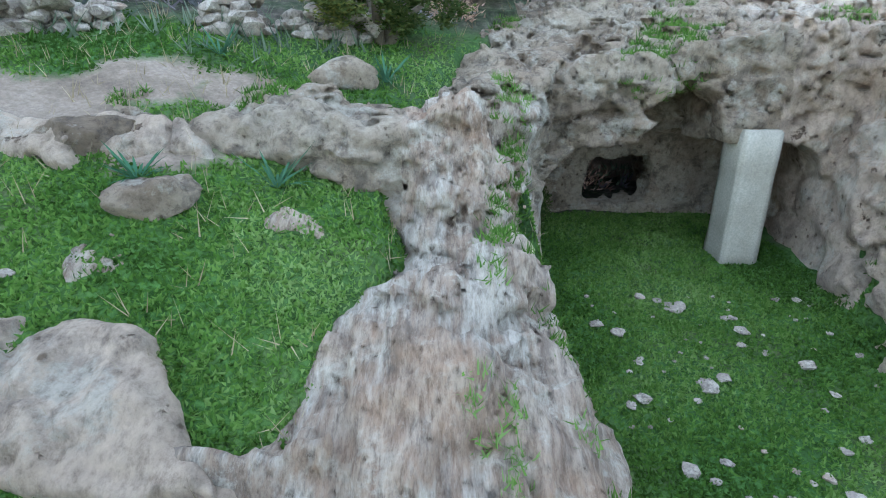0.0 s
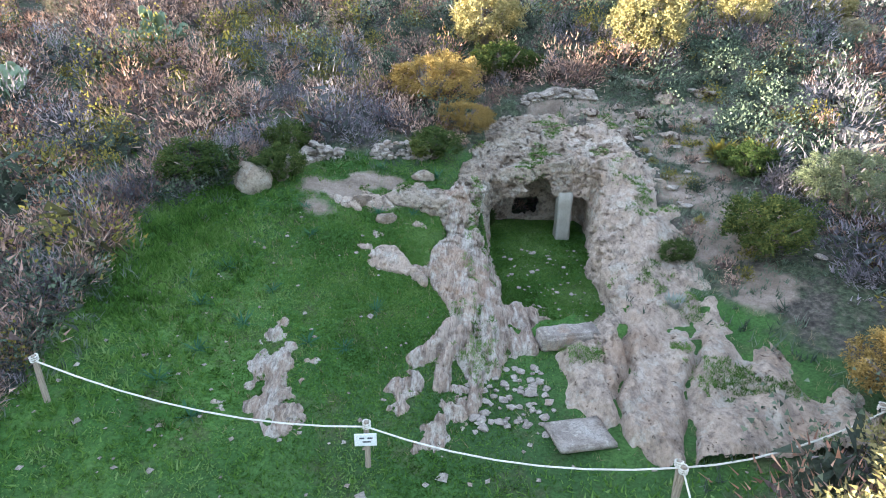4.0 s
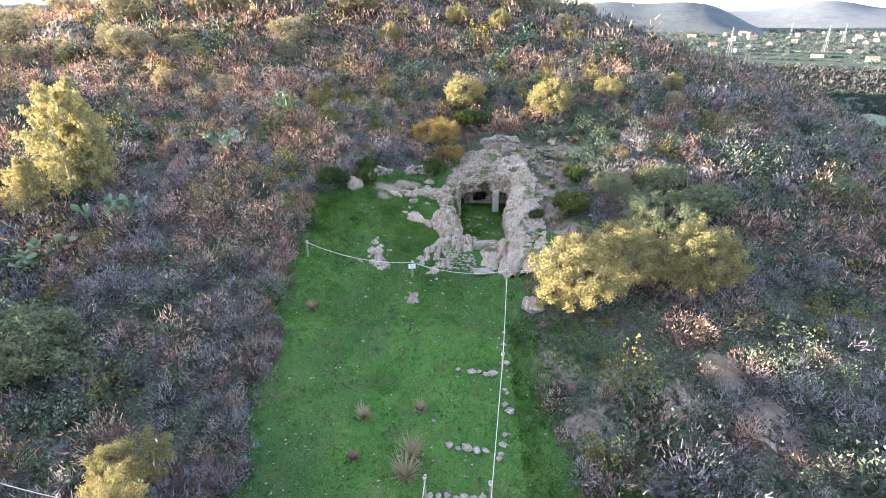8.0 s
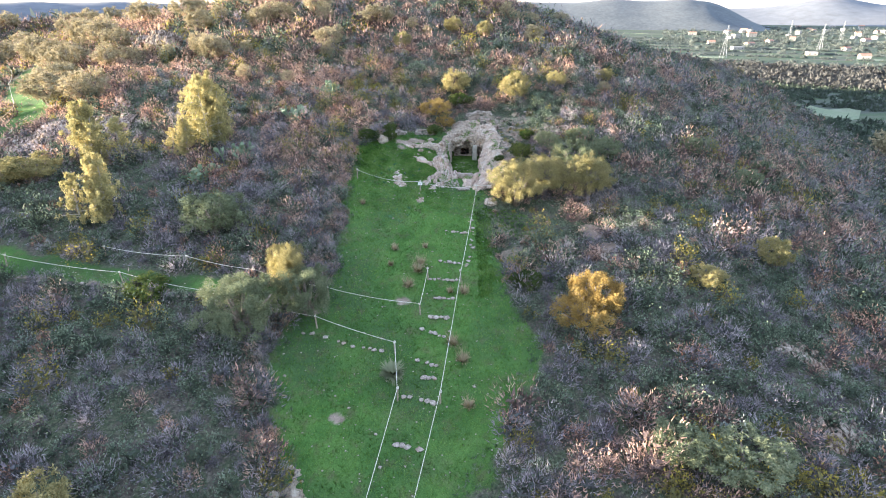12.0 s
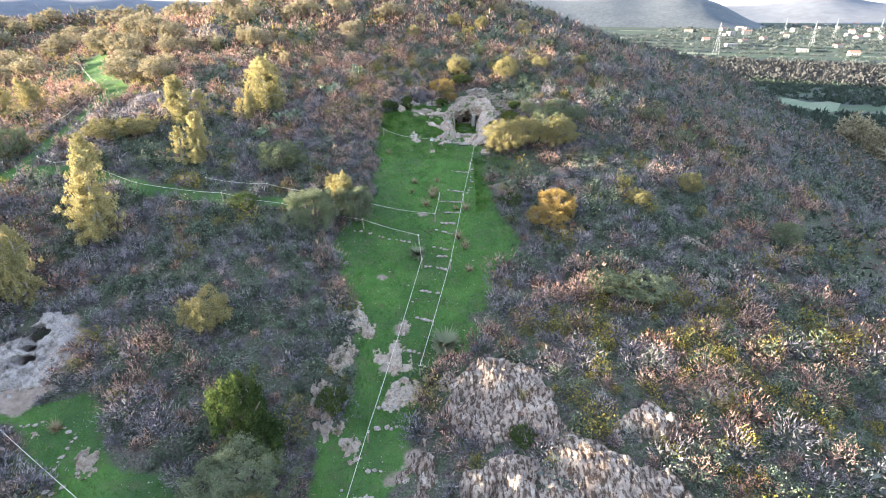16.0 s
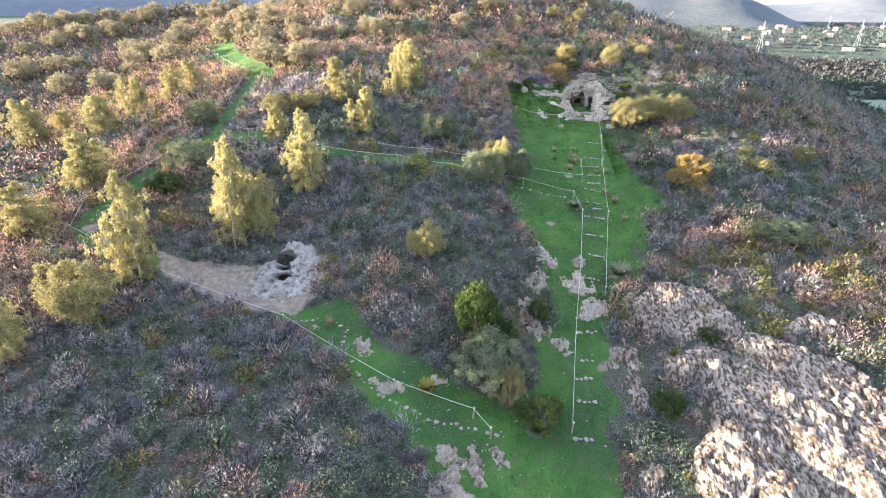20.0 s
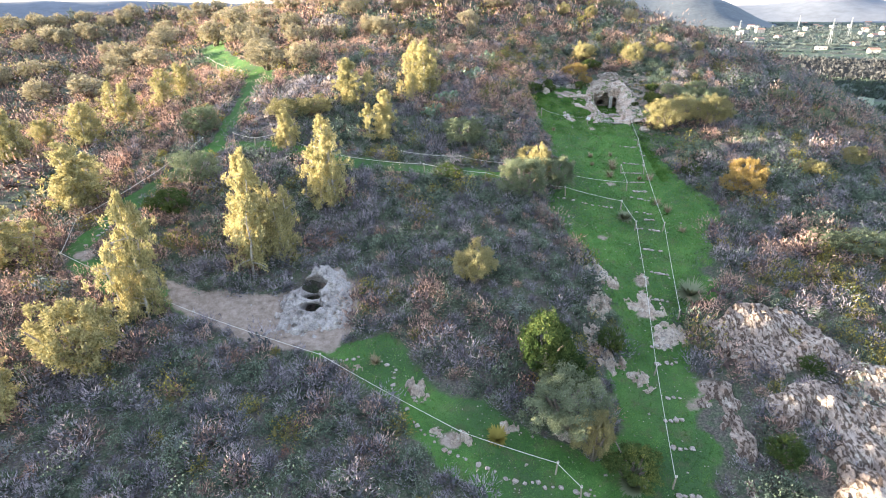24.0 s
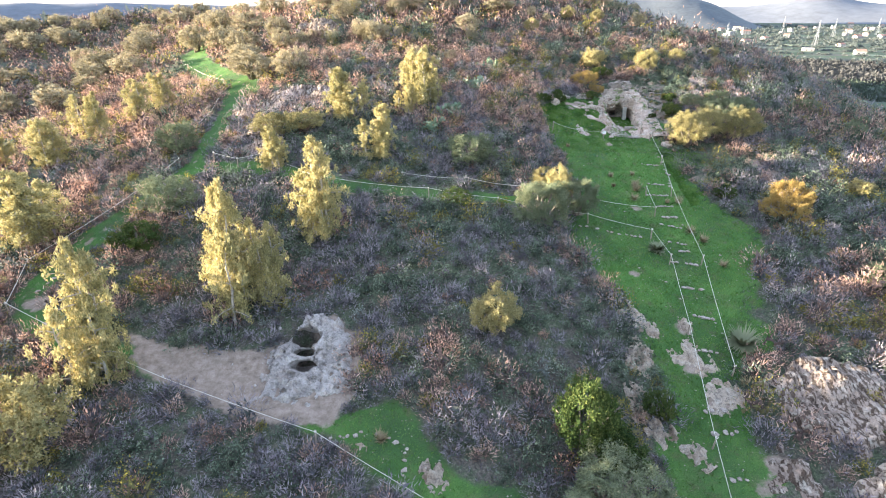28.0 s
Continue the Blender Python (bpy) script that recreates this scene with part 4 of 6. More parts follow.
def pit_parts(c):
    pick = np.zeros(len(c), int)
    pick[np.hypot(c[:, 0] + 34.8, c[:, 1] + 39.6) < 1.6] = 1
    pick[np.hypot(c[:, 0] + 34.2, c[:, 1] + 42.1) < 1.3] = 2
    return ("mound", "upper_opening", "lower_opening"), pick


pit_tomb = thing("pit_tomb", pose(0, 0, 0), "low grey rock mound with dark collapsed openings", "rock tomb")
split_rock(pit_tomb, *pit_rock(), PIT_ROCK, pit_parts)


def cliff_rock():
    h = 0.15
    X, Y, Z = grid(-6.0, 24.5, -72.0, -40.8, -19.5, -4.5, h)
    x2, y2 = X[:, :, 0], Y[:, :, 0]
    base = land(x2, y2)
    w2 = fbm(x2 * 0.22, y2 * 0.22, 0, 4, 101)
    # an upper face, a rib beside the steps and a broad broken slope below, all close to the hillside's own lie
    top = base - 0.8
    for poly, lift in CLIFF_BANDS:
        d = inside(x2, y2, poly) + 0.7 * w2 + 0.75 * fbm(x2 * 0.7, y2 * 0.55, 2, 4, 111)
        top = np.maximum(top, base - 0.5 + (lift + 0.5) * step(d, -0.2, 0.7))
    bare = step(top - base, -0.1, 0.3)
    q = fbm(x2 * 0.33 + 0.12 * y2, y2 * 0.30, 0, 3, 119)
    ledges = np.round(q * 3.2) / 3.2 * 0.6 + q * 0.4
    crease = np.maximum(0.13 - np.abs(fbm(x2 * 0.55 - 0.3 * y2, y2 * 0.35 + x2 * 0.2, 5, 3, 108)), 0) / 0.13
    top = top + bare * (0.55 * ledges - 0.38 * crease + 0.10 * fbm(x2 * 1.3, y2 * 0.9, 0, 3, 103))
    F = (Z - top[:, :, None]) * 0.6
    skin = np.abs(F) < 0.7
    x, y, z = X[skin], Y[skin], Z[skin]
    crack = np.maximum(0.17 - np.abs(fbm(x * 1.5 + 0.3 * z, y * 0.7, z * 0.6, 3, 106)), 0) / 0.17
    pock = np.maximum(vnoise(x * 3.4, y * 1.6, z * 1.6, 113) * 0.7 + vnoise(x * 5.6, y * 2.6, z * 2.6, 114) * 0.5 - 0.28, 0)
    F[skin] += 0.06 * fbm(x * 0.9, y * 0.9, z * 0.6, 3, 105) + 0.10 * crack + 0.05 * fbm(x * 3.0, y * 2.0, z * 2.0, 3, 109) + 0.22 * pock
    return surface(F, np.array([-6.0, -72.0, -19.5]), h)


CLIFF_BANDS = (([(-1.4, -44.2), (2.0, -43.2), (5.4, -43.2), (9.4, -46.4), (8.2, -50.2), (2.8, -50.8), (-0.6, -47.6)], 0.75),
               ([(-4.0, -54.2), (-2.8, -50.0), (-1.0, -47.6), (0.5, -52.1), (-1.3, -58.4), (-0.9, -62.9), (-2.6, -63.6), (-3.4, -60.0)], 0.3),
               ([(1.3, -52.6), (4.0, -51.6), (4.0, -54.4), (1.2, -55.2)], 0.35),
               ([(4.6, -51.8), (8.8, -51.6), (14.2, -53.7), (16.2, -57.9), (17.5, -66.0), (9.0, -69.0), (0.3, -66.0), (0.8, -60.4), (2.8, -56.4)], 0.6),
               ([(10.5, -49.0), (14.5, -48.4), (16.5, -50.6), (13.0, -51.6)], 0.5))


def cliff_parts(c):
    return ("upper_face", "rib", "middle_ledge", "lower_ledge", "knob"), np.argmax(np.stack([inside(c[:, 0], c[:, 1], p) for p, _ in CLIFF_BANDS]), 0)


cliff = thing("cliff", pose(0, 0, 0), "broken pale cliff with dark fissures beside the steps", "cliff")
split_rock(cliff, *cliff_rock(), FACE_ROCK, cliff_parts)


def crag(name, x, y, size, seed, label, turn=0):
    bm = boulder(seed, size, 5, 0.32)
    for v in bm.verts:
        v.co *= 1 + 0.10 * noise.noise(v.co * 1.6) + 0.05 * noise.noise(v.co * 4.1)
    ob = part(name, bm, FACE_ROCK, smooth=False)
    ob.matrix_world = pose(x, y, gz(x, y) + size[2] * 0.2, 0, 0, turn)
    return tagged(ob, label, "crag")


crag("crag", -47.0, 36.5, (5.5, 3.5, 4.6), 4.2, "dark jagged crag on the hilltop")
crag("crag", -50.0, 38.5, (4.5, 3.0, 3.5), 6.1, "dark jagged crag on the hilltop", 30)
for x, y, a, b, c, turn in ((-48.6, 3.6, 5.0, 3.0, 1.3, 20), (-44.0, 7.4, 5.5, 3.4, 1.6, 10), (-46.4, -10.4, 3.0, 2.0, 0.8, 10), (-47.4, -6.0, 2.4, 2.0, 0.8, 0)):
    outcrop("bedrock", x, y, (a * 1.4, b * 1.4, c), x, "bare grey bedrock beside the upper path", "rock", "", turn, FACE_ROCK, 40)
for x, y, a, b, c, turn in ((-8.1, -37.5, 1.6, 2.4, 0.8, 20), (-8.4, -41.5, 1.5, 2.5, 0.8, -15), (-6.6, -38.8, 0.8, 1.3, 0.5, 0), (-8.9, -47.0, 1.5, 2.2, 0.8, 30), (-9.6, -45.0, 1.2, 1.6, 0.7, 0), (-4.3, -41.6, 2.2, 2.4, 0.4, 10), (-3.2, -45.2, 1.8, 2.2, 0.4, -20),
                            (-3.5, -38.3, 0.8, 1.3, 0.35, 0), (-6.6, -49.3, 1.0, 1.6, 0.5, 30), (-16.3, -62.3, 2.2, 3.4, 0.9, -15), (-14.4, -61.4, 1.0, 2.6, 0.8, 5), (-15.8, -65.0, 2.4, 2.6, 0.9, 20), (-12.6, -60.4, 0.8, 1.4, 0.5, 30), (-24.5, -51.5, 1.1, 1.6, 0.7, 20), (-12.5, -54.0, 2.6, 1.0, 0.5, -15),
                            (-21.0, -55.2, 1.2, 1.0, 0.6, 0), (-17.6, -53.9, 1.0, 0.8, 0.6, 0), (-29.3, -49.6, 0.6, 0.5, 0.4, 0), (-22.8, -55.0, 0.9, 0.6, 0.4, 0), (3.5, -54.5, 1.6, 2.0, 0.6, 10), (14.0, -15.0, 1.4, 2.2, 0.5, 30), (12.3, -14.2, 1.0, 2.4, 0.4, 20), (15.5, -16.0, 1.3, 1.6, 0.5, -20),
                            (19.5, -47.5, 3.0, 2.0, 1.0, 10), (24.5, -34.0, 3.0, 1.6, 0.8, 30), (26.0, -27.0, 3.0, 1.5, 0.7, -10)):
    outcrop("rock_outcrop", x, y, (a * 0.95, b * 1.0, c * 0.8), x * 0.7 + y, "bare weathered rock breaking the turf", "rock", "rocks on the slope", turn, FACE_ROCK if x > -3.1 else ROCK)

# ---- steps of stones up the lawn ----
STEPS = [(0.6, -12.0, 2.8, -12.2), (0.1, -16.1, 2.2, -16.5), (-0.7, -18.4, 1.9, -18.5), (-0.6, -20.7, 1.6, -21.0), (-0.5, -23.1, 1.1, -23.3), (-1.1, -24.3, 0.9, -25.3), (-1.3, -27.3, 0.4, -28.0),
         (-0.8, -28.8, 0.6, -29.2), (-2.1, -30.4, 0.3, -31.0), (-2.3, -33.9, -0.5, -34.2), (-2.6, -37.2, -0.9, -37.8), (-3.6, -40.7, -1.9, -41.2), (-5.2, -46.1, -3.5, -46.2), (-5.1, -47.8, -3.3, -47.9),
         (-5.4, -51.1, -4.1, -51.2), (-6.1, -52.9, -4.2, -53.1), (-6.6, -54.9, -4.6, -55.4), (-7.0, -58.5, -5.4, -58.8)]
for ax, ay, bx, by in STEPS:
    row = thing("stone_step", pose(0, 0, 0), "step edged with a row of pale stones in the turf", "step", "steps up the lawn")
    n = max(3, int(math.hypot(bx - ax, by - ay) / 0.36))
    for i in range(n):
        if rng.random() < 0.85:
            t = (i + 0.5) / n
            loose("stone", ax + (bx - ax) * t, ay + (by - ay) * t + rng.normal() * 0.05, rng.uniform(0.26, 0.46), "", "", "", row)
for name, line, label in (("stone_edging", [(-9.6, -25.3), (-6.2, -26.3), (-3.2, -26.5)], "line of half-buried stones edging the path"), ("stone_edging", [(-33.0, -20.9), (-26, -21.6), (-18.5, -22.8)], "line of half-buried stones edging the path"),
                          ("stone_edging", [(3.3, -9.5), (3.2, -14.0), (2.6, -17.5)], "line of small stones along the rope fence"), ("stone_edging", [(-32, -48.8), (-28.8, -48.2), (-26.5, -49.5), (-26.0, -53.5), (-22.0, -56.6), (-17.0, -58.0), (-12.5, -58.4)], "curving line of pale stones along the lower path"),
                          ("stone_edging", [(-24.0, -51.0), (-25.5, -53.5)], "short row of pale stones in the turf"), ("stone_edging", [(-13.2, -58.6), (-10.8, -56.6)], "row of pale stones by the path's end"), ("stone_edging", [(-58.2, -36), (-56.5, -30)], "line of stones beside the path")):
    row = thing(name, pose(0, 0, 0), label, "stone edging")
    for (ax, ay), (bx, by) in zip(line[:-1], line[1:]):
        n = int(math.hypot(bx - ax, by - ay) / 0.5)
        for i in range(n):
            if rng.random() < 0.8:
                loose("stone", ax + (bx - ax) * i / n + rng.normal() * 0.1, ay + (by - ay) * i / n + rng.normal() * 0.1, rng.uniform(0.18, 0.42), "", "", "", row)


# ---- rope fences ----
POST = bmesh.new()
tube(POST, [(0, 0, -0.25), (0, 0, 0.5), (0.01, 0, 1.08), (0.01, 0, 1.13)], [0.062, 0.058, 0.055, 0.042], 9)
POST_MESH = part("post", POST, WOOD, smooth=False)
scene.collection.objects.unlink(POST_MESH)


KNOT = bmesh.new()
tube(KNOT, [(0.072 * math.cos(a * 0.6), 0.072 * math.sin(a * 0.6), 0.985 + 0.0045 * a) for a in range(33)], [0.017] * 33, 5)
KNOT_MESH = part("knot", KNOT, ROPE)
scene.collection.objects.unlink(KNOT_MESH)


def rope_fence(posts, label, sag=0.16, no_post=()):
    f = thing("rope_fence", pose(0, 0, 0), label, "fence", "rope fences along the paths")
    tops = []
    for i, (x, y) in enumerate(posts):
        z = gz(x, y)
        if i not in no_post:
            p = new("post", POST_MESH.data)
            p.matrix_world = pose(x, y, z, rng.uniform(-5, 5), rng.uniform(-5, 5), rng.uniform(0, 360))
            p.parent = f
            knot = new("knot", KNOT_MESH.data)
            knot.parent = p
        tops.append(Vector((x, y, z + 1.02)))
    for a, b in zip(tops[:-1], tops[1:]):
        far = (b - a).length
        k = max(6, int(far / 0.8))
        pts = []
        for i in range(k + 1):
            q = a.lerp(b, i / k)
            pts.append((q.x, q.y, max(q.z - 4 * min(sag * far / 6, 0.45) * (i / k) * (1 - i / k), gz(q.x, q.y) + 0.25)))
        part("rope", tube(bmesh.new(), pts, [0.019] * (k + 1), 5), ROPE, f)


FENCE = "wooden posts joined by one sagging pale rope"
rope_fence([(-8.75, -3.5), (-2.0, -4.2), (3.95, -5.1), (8.2, -4.2)], FENCE, 0.42)
rope_fence([(3.95, -5.1), (3.1, -12.0), (2.1, -18.6), (0.55, -31.0), (-1.9, -43.4)], FENCE, 0.06)
rope_fence([(-2.8, -26.7), (-2.3, -30.7), (-3.7, -39.2), (-5.5, -48.8), (-7.0, -58.0)], FENCE, 0.05)
rope_fence([(-0.7, -18.4), (-1.15, -22.8), (-8.5, -21.8), (-14.8, -20.1), (-20.8, -18.7), (-28.3, -17.7)], FENCE, 0.16)
rope_fence([(-2.8, -26.7), (-8.8, -24.9), (-18.0, -23.0), (-25.2, -21.0), (-35.8, -19.2), (-45.1, -14.4), (-47.5, -15.2), (-51.0, -13.2)], FENCE, 0.1)
rope_fence([(-13.3, -58.7), (-14.7, -57.1), (-21.2, -55.6), (-32.3, -49.2), (-43.9, -45.1), (-52.3, -41.8), (-58.8, -38.8), (-60.6, -33.2), (-56.8, -23.5), (-54.6, -14.5)], FENCE, 0.05)
rope_fence([(-81.2, 46.4), (-73.0, 34.2), (-60.0, 17.5), (-57.2, 6.0), (-56.4, 0.0), (-57.5, -7.0)], FENCE, 0.2)
rope_fence([(-52.0, 6.0), (-51.5, 0.5), (-51.2, -3.0)], FENCE, 0.2)

sign = thing("sign_board", pose(-2.0, -4.32, gz(-2.0, -4.2) + 0.80, 0, 0, 3), "small white notice board fixed to a fence post", "sign")
sb = bmesh.new()
bmesh.ops.create_cube(sb, size=1.0, matrix=Matrix.Diagonal((0.44, 0.025, 0.30, 1)))
bmesh.ops.bevel(sb, geom=sb.edges[:], offset=0.006, segments=1, affect="EDGES")
board = part("board", sb, WHITE, sign)
for zz, ww, xx in ((0.05, 0.10, -0.07), (0.05, 0.10, 0.09), (-0.04, 0.16, 0.02)):
    sb = bmesh.new()
    bmesh.ops.create_cube(sb, size=1.0, matrix=Matrix.Translation((xx, -0.015, zz)) @ Matrix.Diagonal((ww, 0.006, 0.035, 1)))
    part("print", sb, INK, board)


# ---- trees ----
def tree_mesh(seed, kind, per, k):
    """Trunk and limbs as one mesh, and the crown of leaves as another, for a tree one metre high and one wide."""
    r = np.random.default_rng(seed)
    bm = bmesh.new()
    clumps = []
    if kind == "tall":
        for s in range(r.integers(4, 7)):
            lean = np.clip(r.normal(size=2) * 0.09, -0.14, 0.14)
            root = r.normal(size=2) * 0.10
            top = 1.0 if s == 0 else r.uniform(0.58, 0.95)
            pts = [(root[0] + lean[0] * t + 0.03 * r.normal() * t, root[1] + lean[1] * t + 0.03 * r.normal() * t, t * top * r.uniform(0.9, 1.0)) for t in (0.0, 0.2, 0.45, 0.7, 0.95)]
            tube(bm, [(p[0], p[1], p[2] - 0.04 if i == 0 else p[2]) for i, p in enumerate(pts)], [0.022, 0.018, 0.014, 0.009, 0.004], 6)
            for t in np.linspace(0.10, 1.0, 15):
                i = min(int(t * 4), 3)
                a, b = Vector(pts[i]), Vector(pts[i + 1])
                c = a.lerp(b, min(1, t * 4 - i))
                reach = 0.42 * math.sin(math.pi * min(1, 0.16 + t * 0.80)) ** 0.8
                for way_ in range(3):
                    d = r.normal(size=3)
                    d = d / np.linalg.norm(d) * reach * r.uniform(0.35, 1.0)
                    e = c + Vector((d[0], d[1], abs(d[2]) * 0.3))
                    if way_ == 0:
                        tube(bm, [c, c.lerp(e, 0.5) + Vector((0, 0, 0.01)), e], [0.007, 0.005, 0.002], 5)
                    clumps.append((e, r.uniform(0.030, 0.060), 0.9))
                    clumps.append((c.lerp(e, 0.55), r.uniform(0.028, 0.046), 1.0))
    else:
        flat = 0.94 if kind == "round" else 0.8
        for s in range(r.integers(5, 8)):
            a = s * 2.4 + r.normal() * 0.3
            out = r.uniform(0.12, 0.42)
            tip = Vector((math.cos(a) * out, math.sin(a) * out, r.uniform(0.45, 0.8) * flat))
            midp = tip * 0.45 + Vector((0, 0, 0.05))
            tube(bm, [(0.02 * math.cos(a), 0.02 * math.sin(a), -0.05), midp, tip], [0.035, 0.024, 0.008], 6)
        for i in range(190):
            d = r.normal(size=3)
            d /= np.linalg.norm(d)
            rad = r.uniform(0.45, 1.0) ** 0.6 * (1 + 0.16 * math.sin(d[0] * 4 + seed) + 0.14 * math.cos(d[1] * 5 - seed))
            e = Vector((d[0] * 0.44 * rad, d[1] * 0.44 * rad, flat * (0.53 + 0.42 * d[2] * rad)))
            if e.z > 0.10:
                clumps.append((e, r.uniform(0.042, 0.085), 1.1))
    at, way = [], []
    for c, s, tallness in clumps:
        d = unit(r.normal(size=(per, 3)))
        at.append(np.array(c) + d * np.array([1, 1, tallness]) * s * r.uniform(0.2, 1.08, size=(per, 1)))
        way.append(unit(d * 0.7 + r.normal(size=(per, 3)) * 0.7 + np.array([0, 0, 0.15 if kind == "tall" else 0.35])))
    at, way = np.concatenate(at), np.concatenate(way)
    n = len(at)
    v, f = blades(at, way, k * r.uniform(0.028, 0.052, n), k * r.uniform(0.018, 0.034, n))
    return bm, v, f


TREES = {}


def tree_kind(key, kind, leaf, bark, seeds, per, k):
    TREES[key] = []
    for s in seeds:
        bm, v, f = tree_mesh(s, kind, per, k)
        t = part("trunk", bm, bark, smooth=True)
        scene.collection.objects.unlink(t)
        TREES[key].append((t.data, mesh("crown", v, f, leaf)))


tree_kind("poplar", "tall", LEAF_POPLAR, PALE_BARK, (1, 2, 3, 4), 48, 0.62)
tree_kind("gold", "round", LEAF_GOLD, BARK, (11, 12), 66, 0.78)
tree_kind("olive", "round", LEAF_OLIVE, BARK, (21, 22, 23), 66, 0.78)
tree_kind("dark", "low", LEAF_DARK, BARK, (31, 32), 66, 0.75)
tree_kind("rust", "low", LEAF_RUST, BARK, (41,), 120, 0.5)
tree_kind("hill", "round", LEAF_HILL, BARK, (61, 62, 63), 36, 1.0)
tree_kind("far_olive", "round", LEAF_HILL, BARK, (51, 52), 14, 1.5)
tree_kind("fine_gold", "round", LEAF_GOLD, BARK, (71, 72), 200, 0.44)
tree_kind("fine_olive", "round", LEAF_OLIVE, BARK, (73, 74), 200, 0.44)
tree_kind("tawny", "round", LEAF_HILL, BARK, (64, 65, 66), 15, 1.3)


def plant(name, key, x, y, high, wide, label, category, group):
    if "fine_" + key in TREES and ((-6 < x < 16 and -10 < y < 4) or math.hypot(x + 11, y + 24) < 6 or math.hypot(x - 12, y + 23) < 2 or math.hypot(x + 12, y + 55) < 4):
        key = "fine_" + key
    i = int(rng.integers(len(TREES[key])))
    ob = thing(name, pose(x, y, gz(x, y) - 0.05, 0, 0, rng.uniform(0, 360)) @ Matrix.Diagonal((wide, wide, high, 1)), label, category, group)
    new_trunk, new_crown = new("trunk", TREES[key][i][0]), new("crown", TREES[key][i][1])
    new_trunk.parent = new_crown.parent = ob
    return ob


POPLARS = [(-80.7, -13.1, 7.9, 5.6), (-81.0, -6.0, 4.1, 3.8), (-72.8, -8.9, 6.8, 4.8), (-61.6, -29.0, 8.0, 6.8), (-71.5, -0.8, 7.3, 5.6), (-69.1, 5.1, 7.0, 5.4), (-66.4, 10.0, 6.3, 4.6), (-63.7, -38.5, 6.0, 5.6), (-48.2, -45.0, 11.6, 4.9),
           (-40.8, -36.8, 11.8, 5.6), (-38.6, -36.4, 8.4, 4.4), (-42.8, -15.8, 5.5, 3.8), (-36.1, -28.2, 10.4, 5.6), (-36.1, -3.0, 7.5, 5.6), (-31.6, -12.5, 7.0, 4.2), (-25.4, 2.6, 9.0, 5.4), (-27.6, 3.4, 8.0, 5.0), (-28.6, 0.2, 4.4, 3.2), (-53.0, -56.0, 6.0, 4.6)]
for x, y, hh, w in POPLARS:
    plant("poplar", "poplar", x, y, hh, w * 1.15, "slender yellow-green poplar with several pale stems", "tree", "poplars on the slope")
for x, y, hh, w in [(-49.8, -51.5, 7.0, 6.6), (-45.0, -7.4, 3.2, 6.4), (-41.6, -6.2, 3.2, 5.6), (-19.8, -40.6, 4.5, 4.0), (7.8, -7.8, 5.0, 6.0), (10.6, -6.4, 4.8, 5.0), (15.0, -6.8, 4.9, 5.6), (1.8, 20.0, 3.8, 4.8), (10.0, 16.6, 4.2, 4.5), (-6.6, 34.0, 3.2, 3.4), (1.6, 41.0, 3.0, 3.2), (6.8, 38.8, 3.0, 3.3), (-12.6, -19.2, 3.0, 3.6), (29.7, -15.9, 3.1, 3.4), (22.1, -20.2, 2.1, 2.8),
                    (-11.4, -22.0, 4.8, 3.4), (-11.8, -55.6, 4.6, 3.2), (23.7, 24.3, 2.0, 3.0), (16.1, 19.8, 2.6, 3.2)]:
    plant("golden_shrub_tree", "gold", x, y, hh, w, "rounded shrub tree with sunlit golden foliage", "tree", "golden trees")
for x, y, hh, w in [(-20.3, -13.6, 4.4, 6.4), (-56.2, -10.4, 4.4, 5.2), (-51.6, -24.4, 4.5, 5.8), (-13.8, -26.2, 5.0, 6.4), (-9.8, -23.6, 4.4, 5.0), (-13.4, -53.0, 4.8, 7.0), (14.6, -1.4, 3.6, 5.4), (18.4, 0.8, 3.0, 4.6), (30.4, 6.1, 2.2, 3.3), (34.7, -0.3, 2.4, 3.5), (38.2, 3.7, 2.0, 3.3),
                    (33.0, 7.6, 2.0, 3.1), (36.4, -25.6, 3.0, 3.8), (14.4, -35.9, 2.4, 4.2), (17.6, -36.8, 2.6, 4.8), (16.5, 4.2, 2.6, 4.0), (12.5, 3.8, 2.4, 3.4), (3.6, 56.5, 3, 4)]:
    plant("olive_tree", "olive", x, y, hh, w, "rounded wild olive with grey-green leaves", "tree", "wild olives")
for x, y, hh, w in [(-48.2, 16.0, 4.9, 6.2), (-55.5, 18.5, 4.9, 8.6), (-59.0, 26.1, 4.6, 6.4), (-76.4, 47.8, 6.0, 8.0), (-76.0, 62.4, 5.0, 8.0), (-36.0, 30.2, 4.2, 6.0), (-18.7, 35.0, 3.4, 5.4), (-11.8, 45.0, 3.6, 7.4), (-30.4, 47.7, 3.8, 7.6), (-38.0, 32.0, 3.9, 5.2), (-33.0, 45.0, 3.6, 4.6), (-62.0, 34.5, 5.0, 7.0),
                    (-68.0, 41.0, 5.2, 7.0), (-66.0, 52.0, 5.0, 7.0), (-56.0, 40.0, 4.6, 6.4), (-53.0, 31.5, 4.2, 5.6), (-44.0, 46.0, 4.2, 6.2), (-24.0, 52.0, 4.0, 6.0), (-50.0, 56.0, 4.6, 7.0), (-64.0, 66.0, 5.0, 8.0), (-38.0, 60.0, 4.4, 7.0)]:
    plant("olive_tree", "hill", x, y, hh, w, "rounded olive catching low sun on the hilltop", "tree", "hilltop olives")
